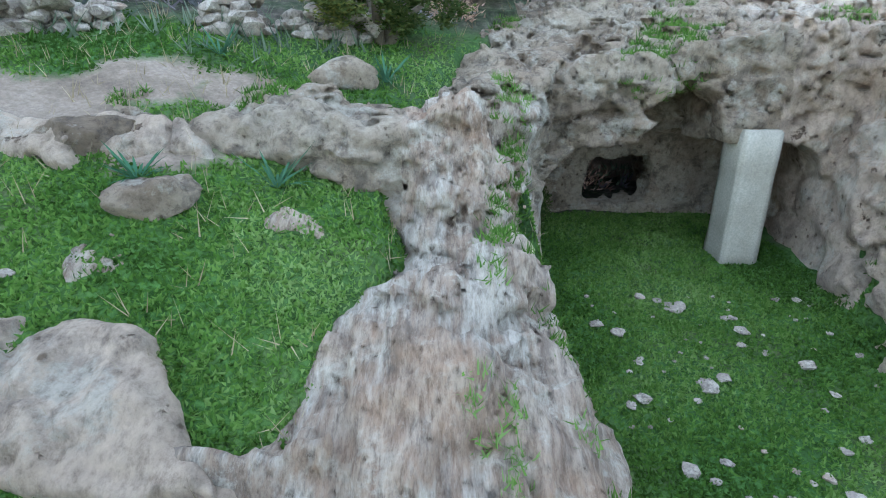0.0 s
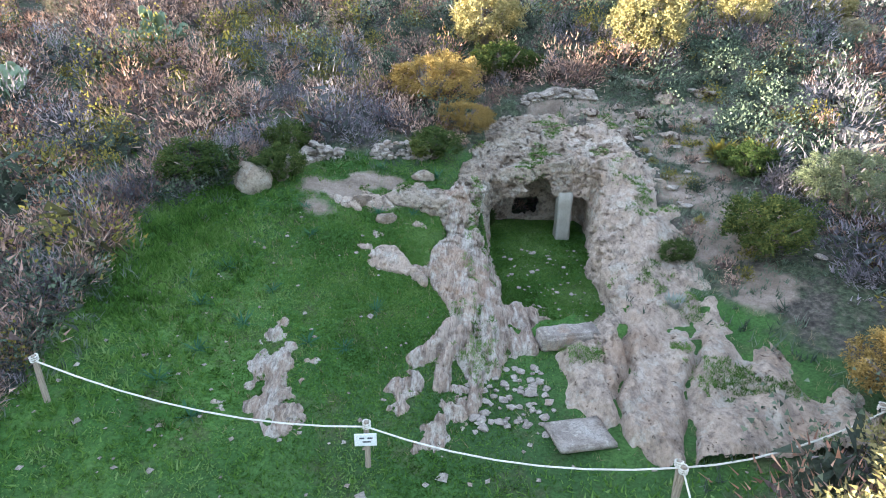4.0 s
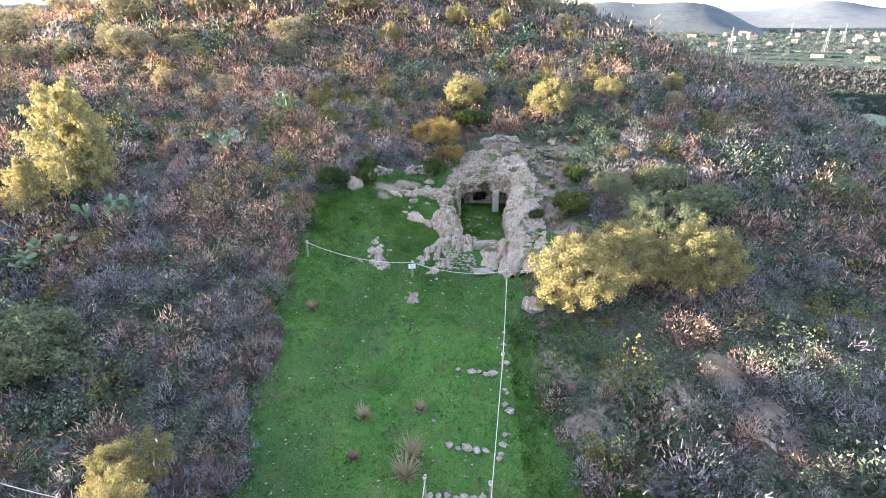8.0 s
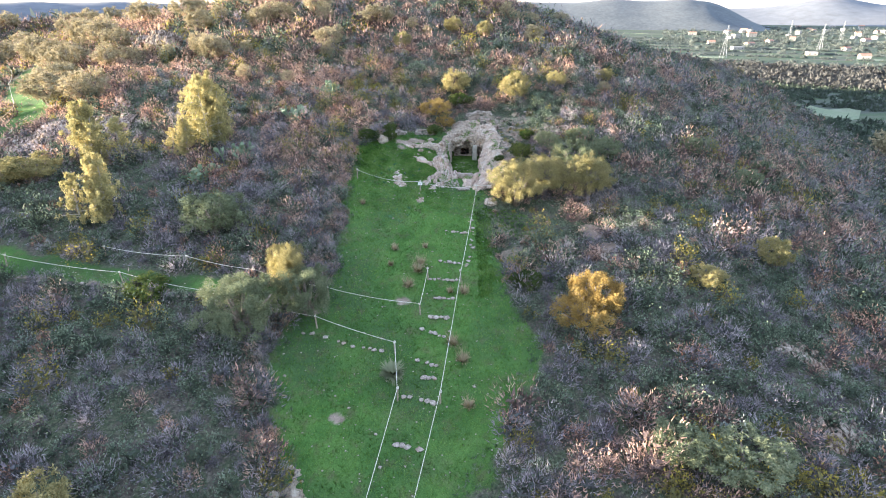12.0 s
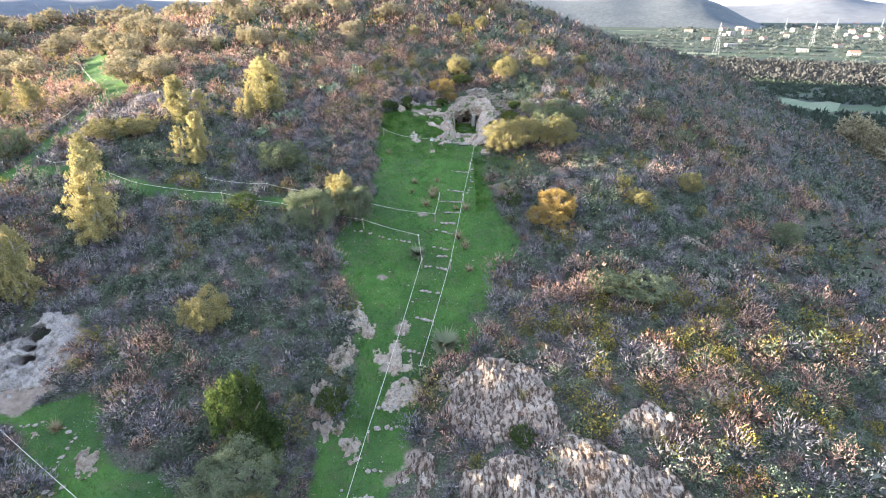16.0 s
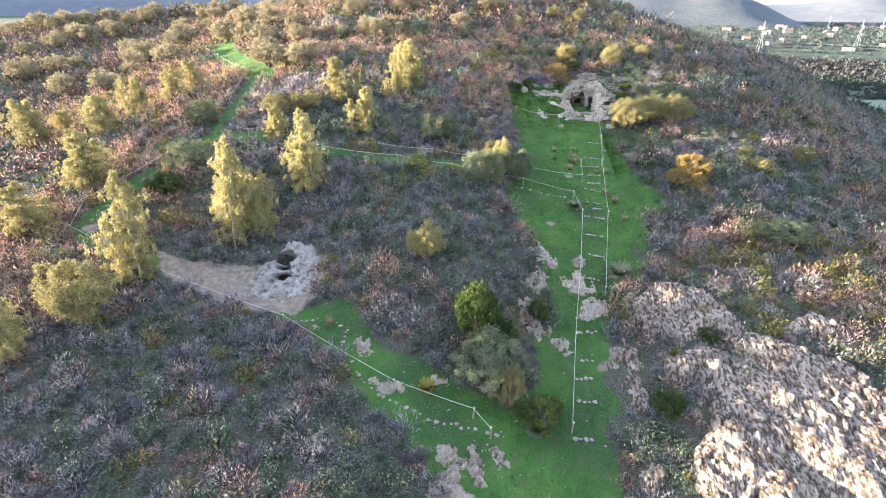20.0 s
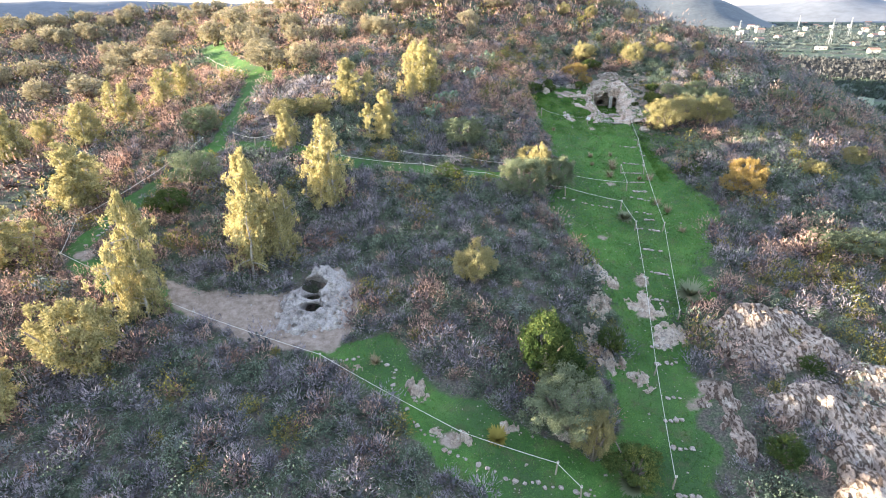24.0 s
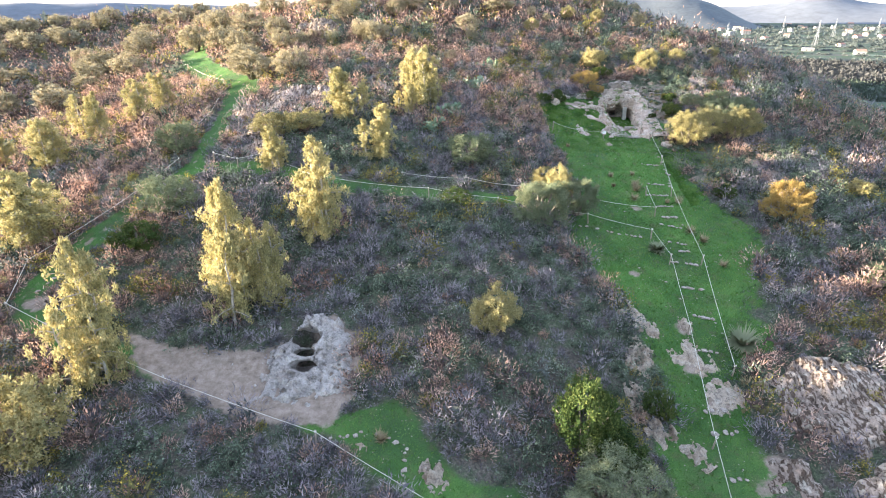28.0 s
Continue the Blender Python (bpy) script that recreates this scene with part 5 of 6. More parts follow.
for x, y, hh, w in [(-52.2, -30.2, 3.4, 5.2), (-22.2, -22.8, 2.2, 4.0), (-14.5, -49.0, 7.4, 4.8), (-12.8, -50.4, 4.6, 4.6), (-9.4, -57.2, 3.3, 4.4), (-8.5, -46.4, 2.6, 2.8), (7.5, -20.0, 2.0, 2.9), (-6.1, 5.7, 1.6, 2.2), (-8.6, 5.2, 1.8, 3.0),
                    (-6.2, 7.6, 1.5, 2.0), (-0.9, 8.4, 1.5, 2.6), (1.3, 8.6, 1.1, 1.2), (6.9, 3.0, 0.9, 1.3), (9.4, 2.6, 2.4, 3.0), (10.5, 6.5, 1.6, 2.2), (0.3, -57.4, 2.4, 2.8), (2.6, 16.6, 2.2, 4.0), (5.5, -50.6, 1.4, 2.2)]:
    plant("evergreen_bush", "dark", x, y, hh, w, "dense dark green evergreen bush", "bush", "evergreen bushes")
for x, y, hh, w in [(-1.0, 13.5, 3.2, 4.6), (11.0, -25.0, 3.4, 5.0), (12.2, -23.8, 4.8, 4.4), (9.6, -3.4, 2.6, 3.0), (0.6, 10.6, 1.8, 2.6)]:
    plant("rust_bush", "rust", x, y, hh, w, "rounded bush with rust-brown foliage", "bush", "rust bushes")
for i in range(60):
    x, y = rng.uniform(-70, 30), rng.uniform(20, 95)
    w = rng.uniform(1.8, 3.8)
    if lawn_mask(np.array([x]), np.array([y]))[0] < -1.5:
        plant("tawny_bush", "tawny", x, y, w * rng.uniform(0.7, 0.95), w, "rounded tawny shrub on the hilltop scrub", "bush", "hilltop bushes")
# the olive grove that falls away to the left, and the wooded foot of the right flank
for i in range(330):
    x, y = rng.uniform(-240, -80), rng.uniform(20, 270)
    if y > -1.0 * (x + 70) - 10 or rng.random() < 0.2:
        w = rng.uniform(4.5, 8)
        plant("olive_tree", "far_olive", x, y, w * rng.uniform(0.55, 0.75), w, "rounded olive in the grove below the hill", "tree", "olive grove")


# ---- prickly pears, dwarf palms, asphodel, dry tufts ----
def cactus(x, y, high, wide, seed):
    r = np.random.default_rng(seed)
    c = thing("prickly_pear", pose(x, y, gz(x, y) - 0.05), "pale green prickly pear with broad flat pads", "cactus", "prickly pears")
    pads = [(Vector((r.normal() * wide * 0.16, r.normal() * wide * 0.16, 0)), Vector((r.normal() * 0.4, r.normal() * 0.4, 1)).normalized()) for _ in range(14)]
    for level in range(4):
        nxt = []
        for p, d in pads:
            s = 0.29 * r.uniform(0.8, 1.25)
            bm = bmesh.new()
            bmesh.ops.create_uvsphere(bm, u_segments=10, v_segments=7, radius=1.0)
            side = d.orthogonal().normalized()
            side.rotate(Matrix.Rotation(r.uniform(0, 6.28), 3, d))
            m = Matrix((side * s * 0.72, d.cross(side) * s * 0.16, d * s)).transposed().to_4x4()
            bmesh.ops.transform(bm, matrix=Matrix.Translation(p + d * s * 0.9) @ m, verts=bm.verts[:])
            part("pad", bm, CACTUS, c, smooth=True)
            for _ in range(2 if r.random() < 0.62 else 1):
                q = (d + Vector(r.normal(size=3)) * 0.55).normalized()
                q.z = max(q.z, 0.0)
                if (p + d * s * 1.8).z < high:
                    nxt.append((p + d * s * 1.75, q.normalized()))
        pads = nxt[:24]


cactus(-15.9, 18.3, 1.6, 2.4, 3)
cactus(-18.6, 9.9, 2.4, 2.8, 4)
cactus(-21.9, -0.2, 3.2, 4.2, 1)
cactus(-25.0, -5.0, 2.3, 2.6, 2)


def rosette(name, x, y, n, length, width, droop, material, label, category, group, up=0.5):
    a = rng.uniform(0, math.tau, n)
    lift = rng.uniform(up * 0.25, up * 1.5, n)
    L = length * rng.uniform(0.6, 1.1, n)
    v, f = [], []
    a.sort()
    v = [(0.02 * math.cos(t), 0.02 * math.sin(t), 0.0) for t in a]
    for i in range(n):
        d = np.array([math.cos(a[i]), math.sin(a[i]), 0])
        s = np.array([-d[1], d[0], 0]) * width / 2
        b = len(v)
        for k, t in enumerate((0.35, 0.7, 1.0)):
            p = d * L[i] * t * (0.75 + 0.25 * (1 - t)) + np.array([0, 0, L[i] * (lift[i] * t - droop * t * t)])
            wk = (1.0, 0.65, 0.04)[k]
            v += [p - s * wk, p + s * wk]
        f += [(i, (i + 1) % n, b + 1, b), (b, b + 1, b + 3, b + 2), (b + 2, b + 3, b + 5, b + 4)]
    ob = new(name, mesh(name, v, f, material))
    ob.matrix_world = pose(x, y, gz(x, y) + 0.01)
    return tagged(ob, label, category, group)


for x, y in [(-2.35, 0.6), (-3.9, -0.9), (-3.0, -0.9), (-5.6, -0.6), (-6.4, -1.6), (-6.8, -0.2), (-5.2, 0.7), (-1.5, 4.75), (-4.6, 3.2), (-5.0, 4.4), (-2.6, 4.5), (-0.7, 7.0), (-2.7, 7.0), (-6.9, -2.6), (-5.9, -3.4), (-4.0, -9.0), (-3.0, -9.6), (-4.6, -10.2), (-2.9, -8.4), (-3.7, -10.8), (-6.6, 1.4), (-7.4, 0.6)]:
    rosette("asphodel", x, y, 24, 0.5, 0.03, 0.25, ASPHODEL, "rosette of blue-green strap leaves in the turf", "plant", "asphodels in the lawn", 0.7)
for x, y, s in [(0.1, -40.6, 2.1), (-2.8, -28.6, 1.5), (-9.6, -57.8, 1.6), (10.2, 7.9, 1.1), (11.5, 7.6, 1.2), (-18.6, -55.0, 1.2), (13.6, 9.9, 1.0)]:
    rosette("dwarf_palm", x, y, int(230 * max(s, 1.0)), s * 0.85, 0.11, 0.4, LEAF_OLIVE if s > 1.4 else BUSH_YELLOW, "low dwarf palm with stiff fanned leaves", "palm", "dwarf palms", 0.85)
for x, y, s in [(-1.1, -14.3, 0.5), (-3.8, -14.8, 0.6), (-1.6, -17.6, 1.05), (-1.4, -16.6, 0.9), (-2.3, -19.4, 0.85), (-4.0, -16.9, 0.45), (2.3, -20.2, 0.8), (1.4, -26.0, 0.85), (2.1, -27.6, 0.9), (-1.3, -44.4, 0.8), (-7.6, -8.0, 0.5), (1.2, -20.0, 0.5), (2.4, -31.5, 0.7), (-28.0, -49.0, 0.8)]:
    rosette("dry_shrub", x, y, 200, s, 0.03, 0.25, DRY, "brownish dry shrub standing in the lawn", "shrub", "dry shrubs on the lawn", 1.0)
rosette("lavender_tuft", 6.15, 0.95, 340, 0.42, 0.05, 0.1, BUSH_SILVER, "silvery green tuft growing on the rock", "shrub", "", 1.0)


# ---- scrub over the hillside ----
def keep_out(x, y):
    """True where no scrub stands."""
    near_tomb = (x > -3.5) & (x < 10.5) & (y > -4.0) & (y < 9.5)
    shelf = (x > -6.5) & (x < 1) & (y > 2) & (y < 7.6)
    return (lawn_mask(x, y) > -0.1) | (bare_mask(x, y) > 0.1) | near_tomb | shelf | ((x > 4.5) & (x < 12.5) & (y > -13) & (y < -7.5)) | ((x > 0.5) & (x < 8) & (y > 9) & (y < 11.0))


def scatter(x0, x1, y0, y1, gap):
    a, b = np.meshgrid(np.arange(x0, x1, gap), np.arange(y0, y1, gap), indexing="ij")
    x, y = a.ravel() + rng.uniform(-0.5, 0.5, a.size) * gap, b.ravel() + rng.uniform(-0.5, 0.5, a.size) * gap
    return x, y


def cliff_area(x, y):
    return np.max([inside(x, y, p) for p, _ in CLIFF_BANDS], 0) > 0.2


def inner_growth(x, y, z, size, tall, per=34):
    """The dense heart of each shrub: ragged sprays close to its middle, usually coloured as inner shade."""
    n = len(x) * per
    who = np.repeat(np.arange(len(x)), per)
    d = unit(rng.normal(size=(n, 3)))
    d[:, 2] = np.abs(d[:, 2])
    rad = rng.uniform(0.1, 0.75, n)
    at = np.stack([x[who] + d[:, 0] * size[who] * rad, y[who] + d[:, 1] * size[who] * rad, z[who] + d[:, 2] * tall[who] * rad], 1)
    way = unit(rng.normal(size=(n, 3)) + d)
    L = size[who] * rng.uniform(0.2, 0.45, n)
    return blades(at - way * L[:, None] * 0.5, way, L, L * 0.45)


def shrubs(name, x, y, size, tall, per, material, label, length, width, heart, spiky=0.5):
    """One mesh of many low shrubs: brooms of twigs or leaves round a dense heart."""
    n = len(x)
    z = soil(x, y)
    d = unit(rng.normal(size=(n * per, 3)))
    d[:, 2] = np.abs(d[:, 2])
    who = np.repeat(np.arange(n), per)
    lump = 1 + 0.28 * np.sin(d[:, 0] * 5 + who * 1.7) * np.cos(d[:, 1] * 4 + who)
    rad = rng.uniform(0.35, 1.0, n * per) ** 0.6 * lump
    at = np.stack([x[who] + d[:, 0] * size[who] * rad, y[who] + d[:, 1] * size[who] * rad, z[who] + d[:, 2] * tall[who] * rad - 0.03], 1)
    way = unit(d + rng.normal(size=d.shape) * 0.45 + np.array([0, 0, spiky]))
    L = length * rng.uniform(0.5, 1.4, n * per) * np.sqrt(size[who] / 0.8)
    W = width * rng.uniform(0.6, 1.4, n * per) * np.sqrt(size[who] / 0.8)
    v, f = blades(at - way * L[:, None] * 0.5, way, L, W)
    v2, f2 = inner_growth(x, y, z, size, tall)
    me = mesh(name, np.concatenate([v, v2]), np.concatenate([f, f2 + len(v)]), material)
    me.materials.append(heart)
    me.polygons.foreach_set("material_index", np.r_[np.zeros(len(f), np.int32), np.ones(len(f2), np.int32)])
    return tagged(new(name, me), label, "scrub", kind="stuff")


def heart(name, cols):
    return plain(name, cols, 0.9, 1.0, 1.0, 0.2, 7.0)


# Each heart is darker than its twigs: inner shade put into the colour.
SHADED_HEARTS = (heart("grey_growth_shaded", [(0.04, 0.048, 0.04), (0.06, 0.068, 0.06), (0.086, 0.084, 0.088), (0.117, 0.112, 0.122)]), heart("brown_growth_shaded", [(0.063, 0.045, 0.04), (0.117, 0.081, 0.071), (0.171, 0.117, 0.099)]),
          heart("green_growth_shaded", [(0.027, 0.036, 0.024), (0.045, 0.058, 0.036), (0.068, 0.081, 0.053)]), heart("yellow_growth_shaded", [(0.072, 0.068, 0.022), (0.135, 0.117, 0.04)]), heart("silver_growth_shaded", [(0.081, 0.09, 0.081), (0.144, 0.162, 0.144)]))


def zone(x, y):
    """Which shrub grows where: a number from the place."""
    tone = fbm(x * 0.09, y * 0.09, 0, 3, 201) * 0.8 + fbm(x * 0.5, y * 0.5, 0, 2, 211) * 0.55 + rng.normal(size=np.shape(x)) * 0.22
    return tone


def split(x, y, per, grow, k):
    ok = ~keep_out(x, y)
    ok &= ~(cliff_area(x, y) & ((rng.random(len(x)) < 0.72) | (fbm(x * 0.3, y * 0.3, 0, 2, 341) < 0.1)))
    x, y = x[ok], y[ok]
    t = zone(x, y)
    # warm brown on the upper left slope, partly low sunlight put into the colour, grey-violet low down and right,
    # greener on the right flank
    sun_warm = step(y, -3, 15) * step(x, 28, 8) * 0.75 + 0.04 + step(x, -42, -62) * 0.8 + step(np.hypot(x - 16, y + 44), 14, 6) * 0.3
    flank = step(x, 4, 22) * 0.75
    gold = step(np.hypot(x - 17, y + 48), 17, 9)
    pick = np.full(len(x), 0)
    pick[t + sun_warm > 0.42] = 1
    pick[rng.random(len(x)) < 0.07 + 0.1 * sun_warm] = 1
    pick[(rng.random(len(x)) < 0.26 + 0.25 * flank - 0.14 * sun_warm) | (t < -0.60)] = 2
    pick[(rng.random(len(x)) < 0.045 + 0.09 * sun_warm + 0.22 * gold)] = 3
    pick[(rng.random(len(x)) < 0.022)] = 4
    pick[rng.random(len(x)) < 0.035 + 0.10 * sun_warm] = 5
    size = grow * (0.45 + 1.15 * rng.random(len(x)) ** 1.8) * (1 + 0.35 * step(t, 0, 1))
    tall = size * rng.uniform(0.9, 1.8, len(x))
    for i, (mat_, name, label, length, width) in enumerate((
            (TWIG_GREY, "grey_scrub", "leafless grey-violet thorny scrub covering the slope", 0.40, 0.032), (TWIG_BROWN, "brown_scrub", "pinkish brown dry scrub on the sunlit slope", 0.36, 0.036),
            (BUSH_GREEN, "green_scrub", "dull green low shrubs among the scrub", 0.15, 0.065), (BUSH_YELLOW, "yellow_scrub", "yellowish spiny shrubs among the scrub", 0.17, 0.065),
            (BUSH_SILVER, "silver_scrub", "silvery shrubs among the scrub", 0.14, 0.05), (TWIG_RUST, "rust_scrub", "rust-red dry shrubs among the scrub", 0.30, 0.036))):
        m = pick == i
        if m.any():
            shrubs(name, x[m], y[m], size[m], tall[m], int(per * (1.2 if i == 0 else 1.0 if i in (1, 5) else 1.15)), mat_, label, length * k * 0.66, width * k * 1.4, SHADED_HEARTS[min(i, 4) if i < 5 else 1])


sx, sy = scatter(-66, 42, -72, -14, 1.2)
split(sx, sy, 190, 1.1, 0.95)
sx, sy = scatter(-92, 62, -14, 34, 1.4)
near = (sx > -24) & (sx < 20) & (sy < 24)
split(sx[~near], sy[~near], 140, 1.2, 1.05)
sx, sy = scatter(-24, 20, -14, 24, 1.15)
split(sx, sy, 260, 1.05, 0.78)
sx, sy = scatter(-110, 85, 34, 105, 2.0)
split(sx, sy, 50, 1.5, 1.7)
for box in ((-66, 42, -112, -72), (-150, -92, -40, 34), (-92, -66, -60, -14), (42, 66, -60, -14), (62, 150, -40, 34), (85, 180, 34, 180), (0, 85, 105, 190), (-200, -110, 34, 190), (-110, 0, 105, 170)):
    sx, sy = scatter(*box, 2.3)
    split(sx, sy, 18, 1.6, 1.7)

sx, sy = np.r_[rng.uniform(7.4, 12.5, 55), rng.uniform(5.5, 11, 40)], np.r_[rng.uniform(1.0, 11, 55), rng.uniform(-20, -8, 40)]
for m_, name, label, h_, n_ in ((BUSH_GREEN, "green_scrub", "small green shrubs on the worn slope", 2, 0), (BUSH_YELLOW, "yellow_scrub", "small yellowish shrubs on the worn slope", 3, 1), (TWIG_BROWN, "brown_scrub", "small brown shrubs on the worn slope", 1, 2)):
    s_ = rng.uniform(0.2, 0.5, len(sx[n_::3]))
    shrubs(name, sx[n_::3], sy[n_::3], s_, s_ * 1.1, 170, m_, label, 0.14, 0.04, SHADED_HEARTS[h_])

# shrubs that crowd the lawn's left edge
sx, sy = rng.uniform(-14, -7, 2600), rng.uniform(-36, 8, 2600)
ok = (lawn_mask(sx, sy) < -0.15) & (lawn_mask(sx, sy) > -1.8)
sx, sy = sx[ok], sy[ok]
for m_, name, label, h_, n_, long_, wide_ in ((TWIG_GREY, "grey_scrub", "grey-violet scrub crowding the lawn's edge", 0, 0, 0.34, 0.026), (BUSH_GREEN, "green_scrub", "dull green shrubs along the lawn's edge", 2, 1, 0.13, 0.05), (TWIG_BROWN, "brown_scrub", "brown dry scrub along the lawn's edge", 1, 2, 0.30, 0.026)):
    s_ = rng.uniform(0.4, 0.9, len(sx[n_::3]))
    shrubs(name, sx[n_::3], sy[n_::3], s_, s_ * rng.uniform(0.8, 1.5, len(s_)), 150, m_, label, long_, wide_, SHADED_HEARTS[h_])

# Distant leaves lean blue-grey: haze mixed into the leaf colour.
FAR_LEAF = leafy("haze_tinted_woodland", [(0.063, 0.076, 0.074), (0.079, 0.094, 0.09), (0.096, 0.112, 0.105), (0.115, 0.13, 0.125)], 0.2, 0.02)

# long grass and weeds at the lawn's edges, right of the ropes
def tufts(name, x, y, per, length, width, material, label, lean=0.5, category="grass"):
    n = len(x)
    who = np.repeat(np.arange(n), per)
    px, py = x[who] + rng.normal(size=n * per) * 0.05, y[who] + rng.normal(size=n * per) * 0.05
    at = np.stack([px, py, soil(px, py) - 0.01], 1)
    way = unit(rng.normal(size=at.shape) * lean + np.array([0, 0, 1]))
    v, f = blades(at, way, length * rng.uniform(0.5, 1.2, n * per), width * rng.uniform(0.7, 1.3, n * per))
    return tagged(new(name, mesh(name, v, f, material)), label, category, kind="stuff")


def on_lawn(x, y, margin=0.0):
    ok = (lawn_mask(x, y) > margin) & (bare_mask(x, y) < 0.0)
    return x[ok], y[ok]


for m_, name, label, n_, long_, wide_ in ((BUSH_GREEN, "green_undergrowth", "low dull green undergrowth between the shrubs", 26000, 0.26, 0.075), (TWIG_GREY, "grey_undergrowth", "low grey twiggy undergrowth between the shrubs", 26000, 0.30, 0.06)):
    gx_, gy_ = rng.uniform(-60, 34, n_), rng.uniform(-72, 20, n_)
    ok = ~keep_out(gx_, gy_) & ~cliff_area(gx_, gy_) & (gy_ < 12)
    tufts(name, gx_[ok], gy_[ok], 5, long_, wide_, m_, label, 0.9, "scrub")
gx_, gy_ = rng.uniform(1.35, 5.1, 24000), rng.uniform(1.0, 9.3, 24000)
ok = court(gx_, gy_) > -0.1
tufts("court_grass", gx_[ok], gy_[ok], 4, 0.06, 0.042, BLADE, "short green grass and clover on the court floor", 1.3)
gx_, gy_ = on_lawn(np.r_[rng.uniform(-9.5, 1.2, 26000), rng.normal(-2.2, 2.4, 34000)], np.r_[rng.uniform(-9, 8.5, 26000), rng.normal(2.5, 3.2, 34000)])
tufts("lawn_grass", gx_, gy_, 4, 0.065, 0.045, BLADE, "short bright green clover turf beside the tomb", 1.3)
gx_, gy_ = on_lawn(rng.uniform(-12, 9, 42000), rng.uniform(-48, -4, 42000))
tufts("slope_grass", gx_, gy_, 2, 0.17, 0.05, BLADE, "green turf down the slope between the ropes", 0.7)
gx_, gy_ = on_lawn(rng.uniform(-34, 0, 24000), rng.uniform(-69, -40, 24000))
tufts("lower_grass", gx_, gy_, 2, 0.17, 0.05, BLADE, "green turf on the lower lawn", 0.7)
gx_, gy_ = rng.uniform(-11, 9, 5000), rng.uniform(-45, 8, 5000)
ok = (np.abs(lawn_mask(gx_, gy_)) < 0.9) & (court(gx_, gy_) < -0.3)
tufts("edge_weeds", gx_[ok], gy_[ok], 7, 0.38, 0.035, BUSH_GREEN, "tall weeds along the lawn's edge", 0.5, "weeds")
gx_, gy_ = np.r_[rng.uniform(3.6, 13, 4200), rng.uniform(6.6, 13, 1600), rng.uniform(0, 12, 700)], np.r_[rng.uniform(-21, -7.0, 4200), rng.uniform(1, 14, 1600), rng.uniform(11.5, 15, 700)]
ok = (bare_mask(gx_, gy_) > -0.6) | (gy_ > -13)
tufts("thin_grass", gx_[ok], gy_[ok], 6, 0.2, 0.035, BUSH_GREEN, "thin grass on the worn brown slope", 0.8, "grass")
gx_, gy_ = rng.uniform(3.6, 10.5, 9000), rng.uniform(-21, -7.0, 9000)
ok = (rng.random(9000) < 0.75 - 0.1 * (gx_ - 3.6)) & (fbm(gx_ * 0.5, gy_ * 0.5, 0, 3, 331) > -0.15)
tufts("slope_weeds", gx_[ok], gy_[ok], 6, 0.2, 0.05, BLADE, "green weeds spreading over the worn slope", 0.9, "weeds")
gx_, gy_ = rng.normal(-8.3, 1.3, 2600), rng.normal(2.5, 3.2, 2600)
tufts("lush_weeds", gx_, gy_, 9, 0.22, 0.05, BLADE, "lush dark weeds between the lawn and the scrub", 0.7, "weeds")
gx_, gy_ = rng.uniform(-8, 9, 1500), rng.uniform(-4, 13, 1500)
ok = (court(gx_, gy_) < -0.2)
tufts("dry_stems", gx_[ok], gy_[ok], 4, 0.26, 0.012, DRY, "thin dry grass stems", 0.5, "grass")


# small pale stones strewn over the turf
px_, py_ = on_lawn(rng.uniform(-32, 7, 3400), rng.uniform(-66, 3, 3400), 0.2)
ps_ = rng.uniform(0.025, 0.08, len(px_)) * (1 + (rng.random(len(px_)) < 0.08))
corner = np.array([(1, 0, 0), (0, 1, 0), (-1, 0, 0), (0, -1, 0), (0.15, 0.1, 0.7), (0, 0, -0.5)])
turn_ = rng.uniform(0, math.tau, len(px_))[:, None]
cv = corner[None] * rng.uniform(0.6, 1.3, (len(px_), 6, 1)) * ps_[:, None, None]
cv = np.stack([cv[..., 0] * np.cos(turn_) - cv[..., 1] * np.sin(turn_) + px_[:, None], cv[..., 0] * np.sin(turn_) + cv[..., 1] * np.cos(turn_) + py_[:, None], cv[..., 2] + soil(px_, py_)[:, None] + 0.02], -1)
cf = np.array([(0, 1, 4), (1, 2, 4), (2, 3, 4), (3, 0, 4), (1, 0, 5), (2, 1, 5), (3, 2, 5), (0, 3, 5)])
tagged(new("strewn_stones", mesh("strewn_stones", cv.reshape(-1, 3), (cf[None] + 6 * np.arange(len(px_))[:, None, None]).reshape(-1, 3), STONE)), "small pale stones strewn over the green turf", "stones", kind="stuff")


# grass and weeds rooted in the hollows of the tomb's rock
fc = TOMB_V[TOMB_Q]
fn = unit(np.cross(fc[:, 2] - fc[:, 0], fc[:, 3] - fc[:, 1]))
fc = fc.mean(1)
gul = np.interp(fc[:, 1], [-3, 0, 3, 7], [0.70, 0.65, 0.50, 0.95]) - 0.18 + 0.12 * np.sin(fc[:, 1] * 1.4)
damp = fbm(fc[:, 0] * 1.2, fc[:, 1] * 1.2, 0, 3, 311) + 0.9 * (np.abs(fc[:, 0] - gul) < 0.16) * (fc[:, 1] < 6.8)
ok = np.flatnonzero((np.abs(fn[:, 2]) > 0.72) & (damp > 0.50) & (fc[:, 2] > soil(fc[:, 0], fc[:, 1])) & ((fc[:, 1] < 7.0) | (fc[:, 2] > 2.3)))
ok = rng.choice(ok, min(len(ok), 4600), replace=False)
who = np.repeat(ok, 6)
at = fc[who] + rng.normal(size=(len(who), 3)) * np.array([0.03, 0.03, 0.0])
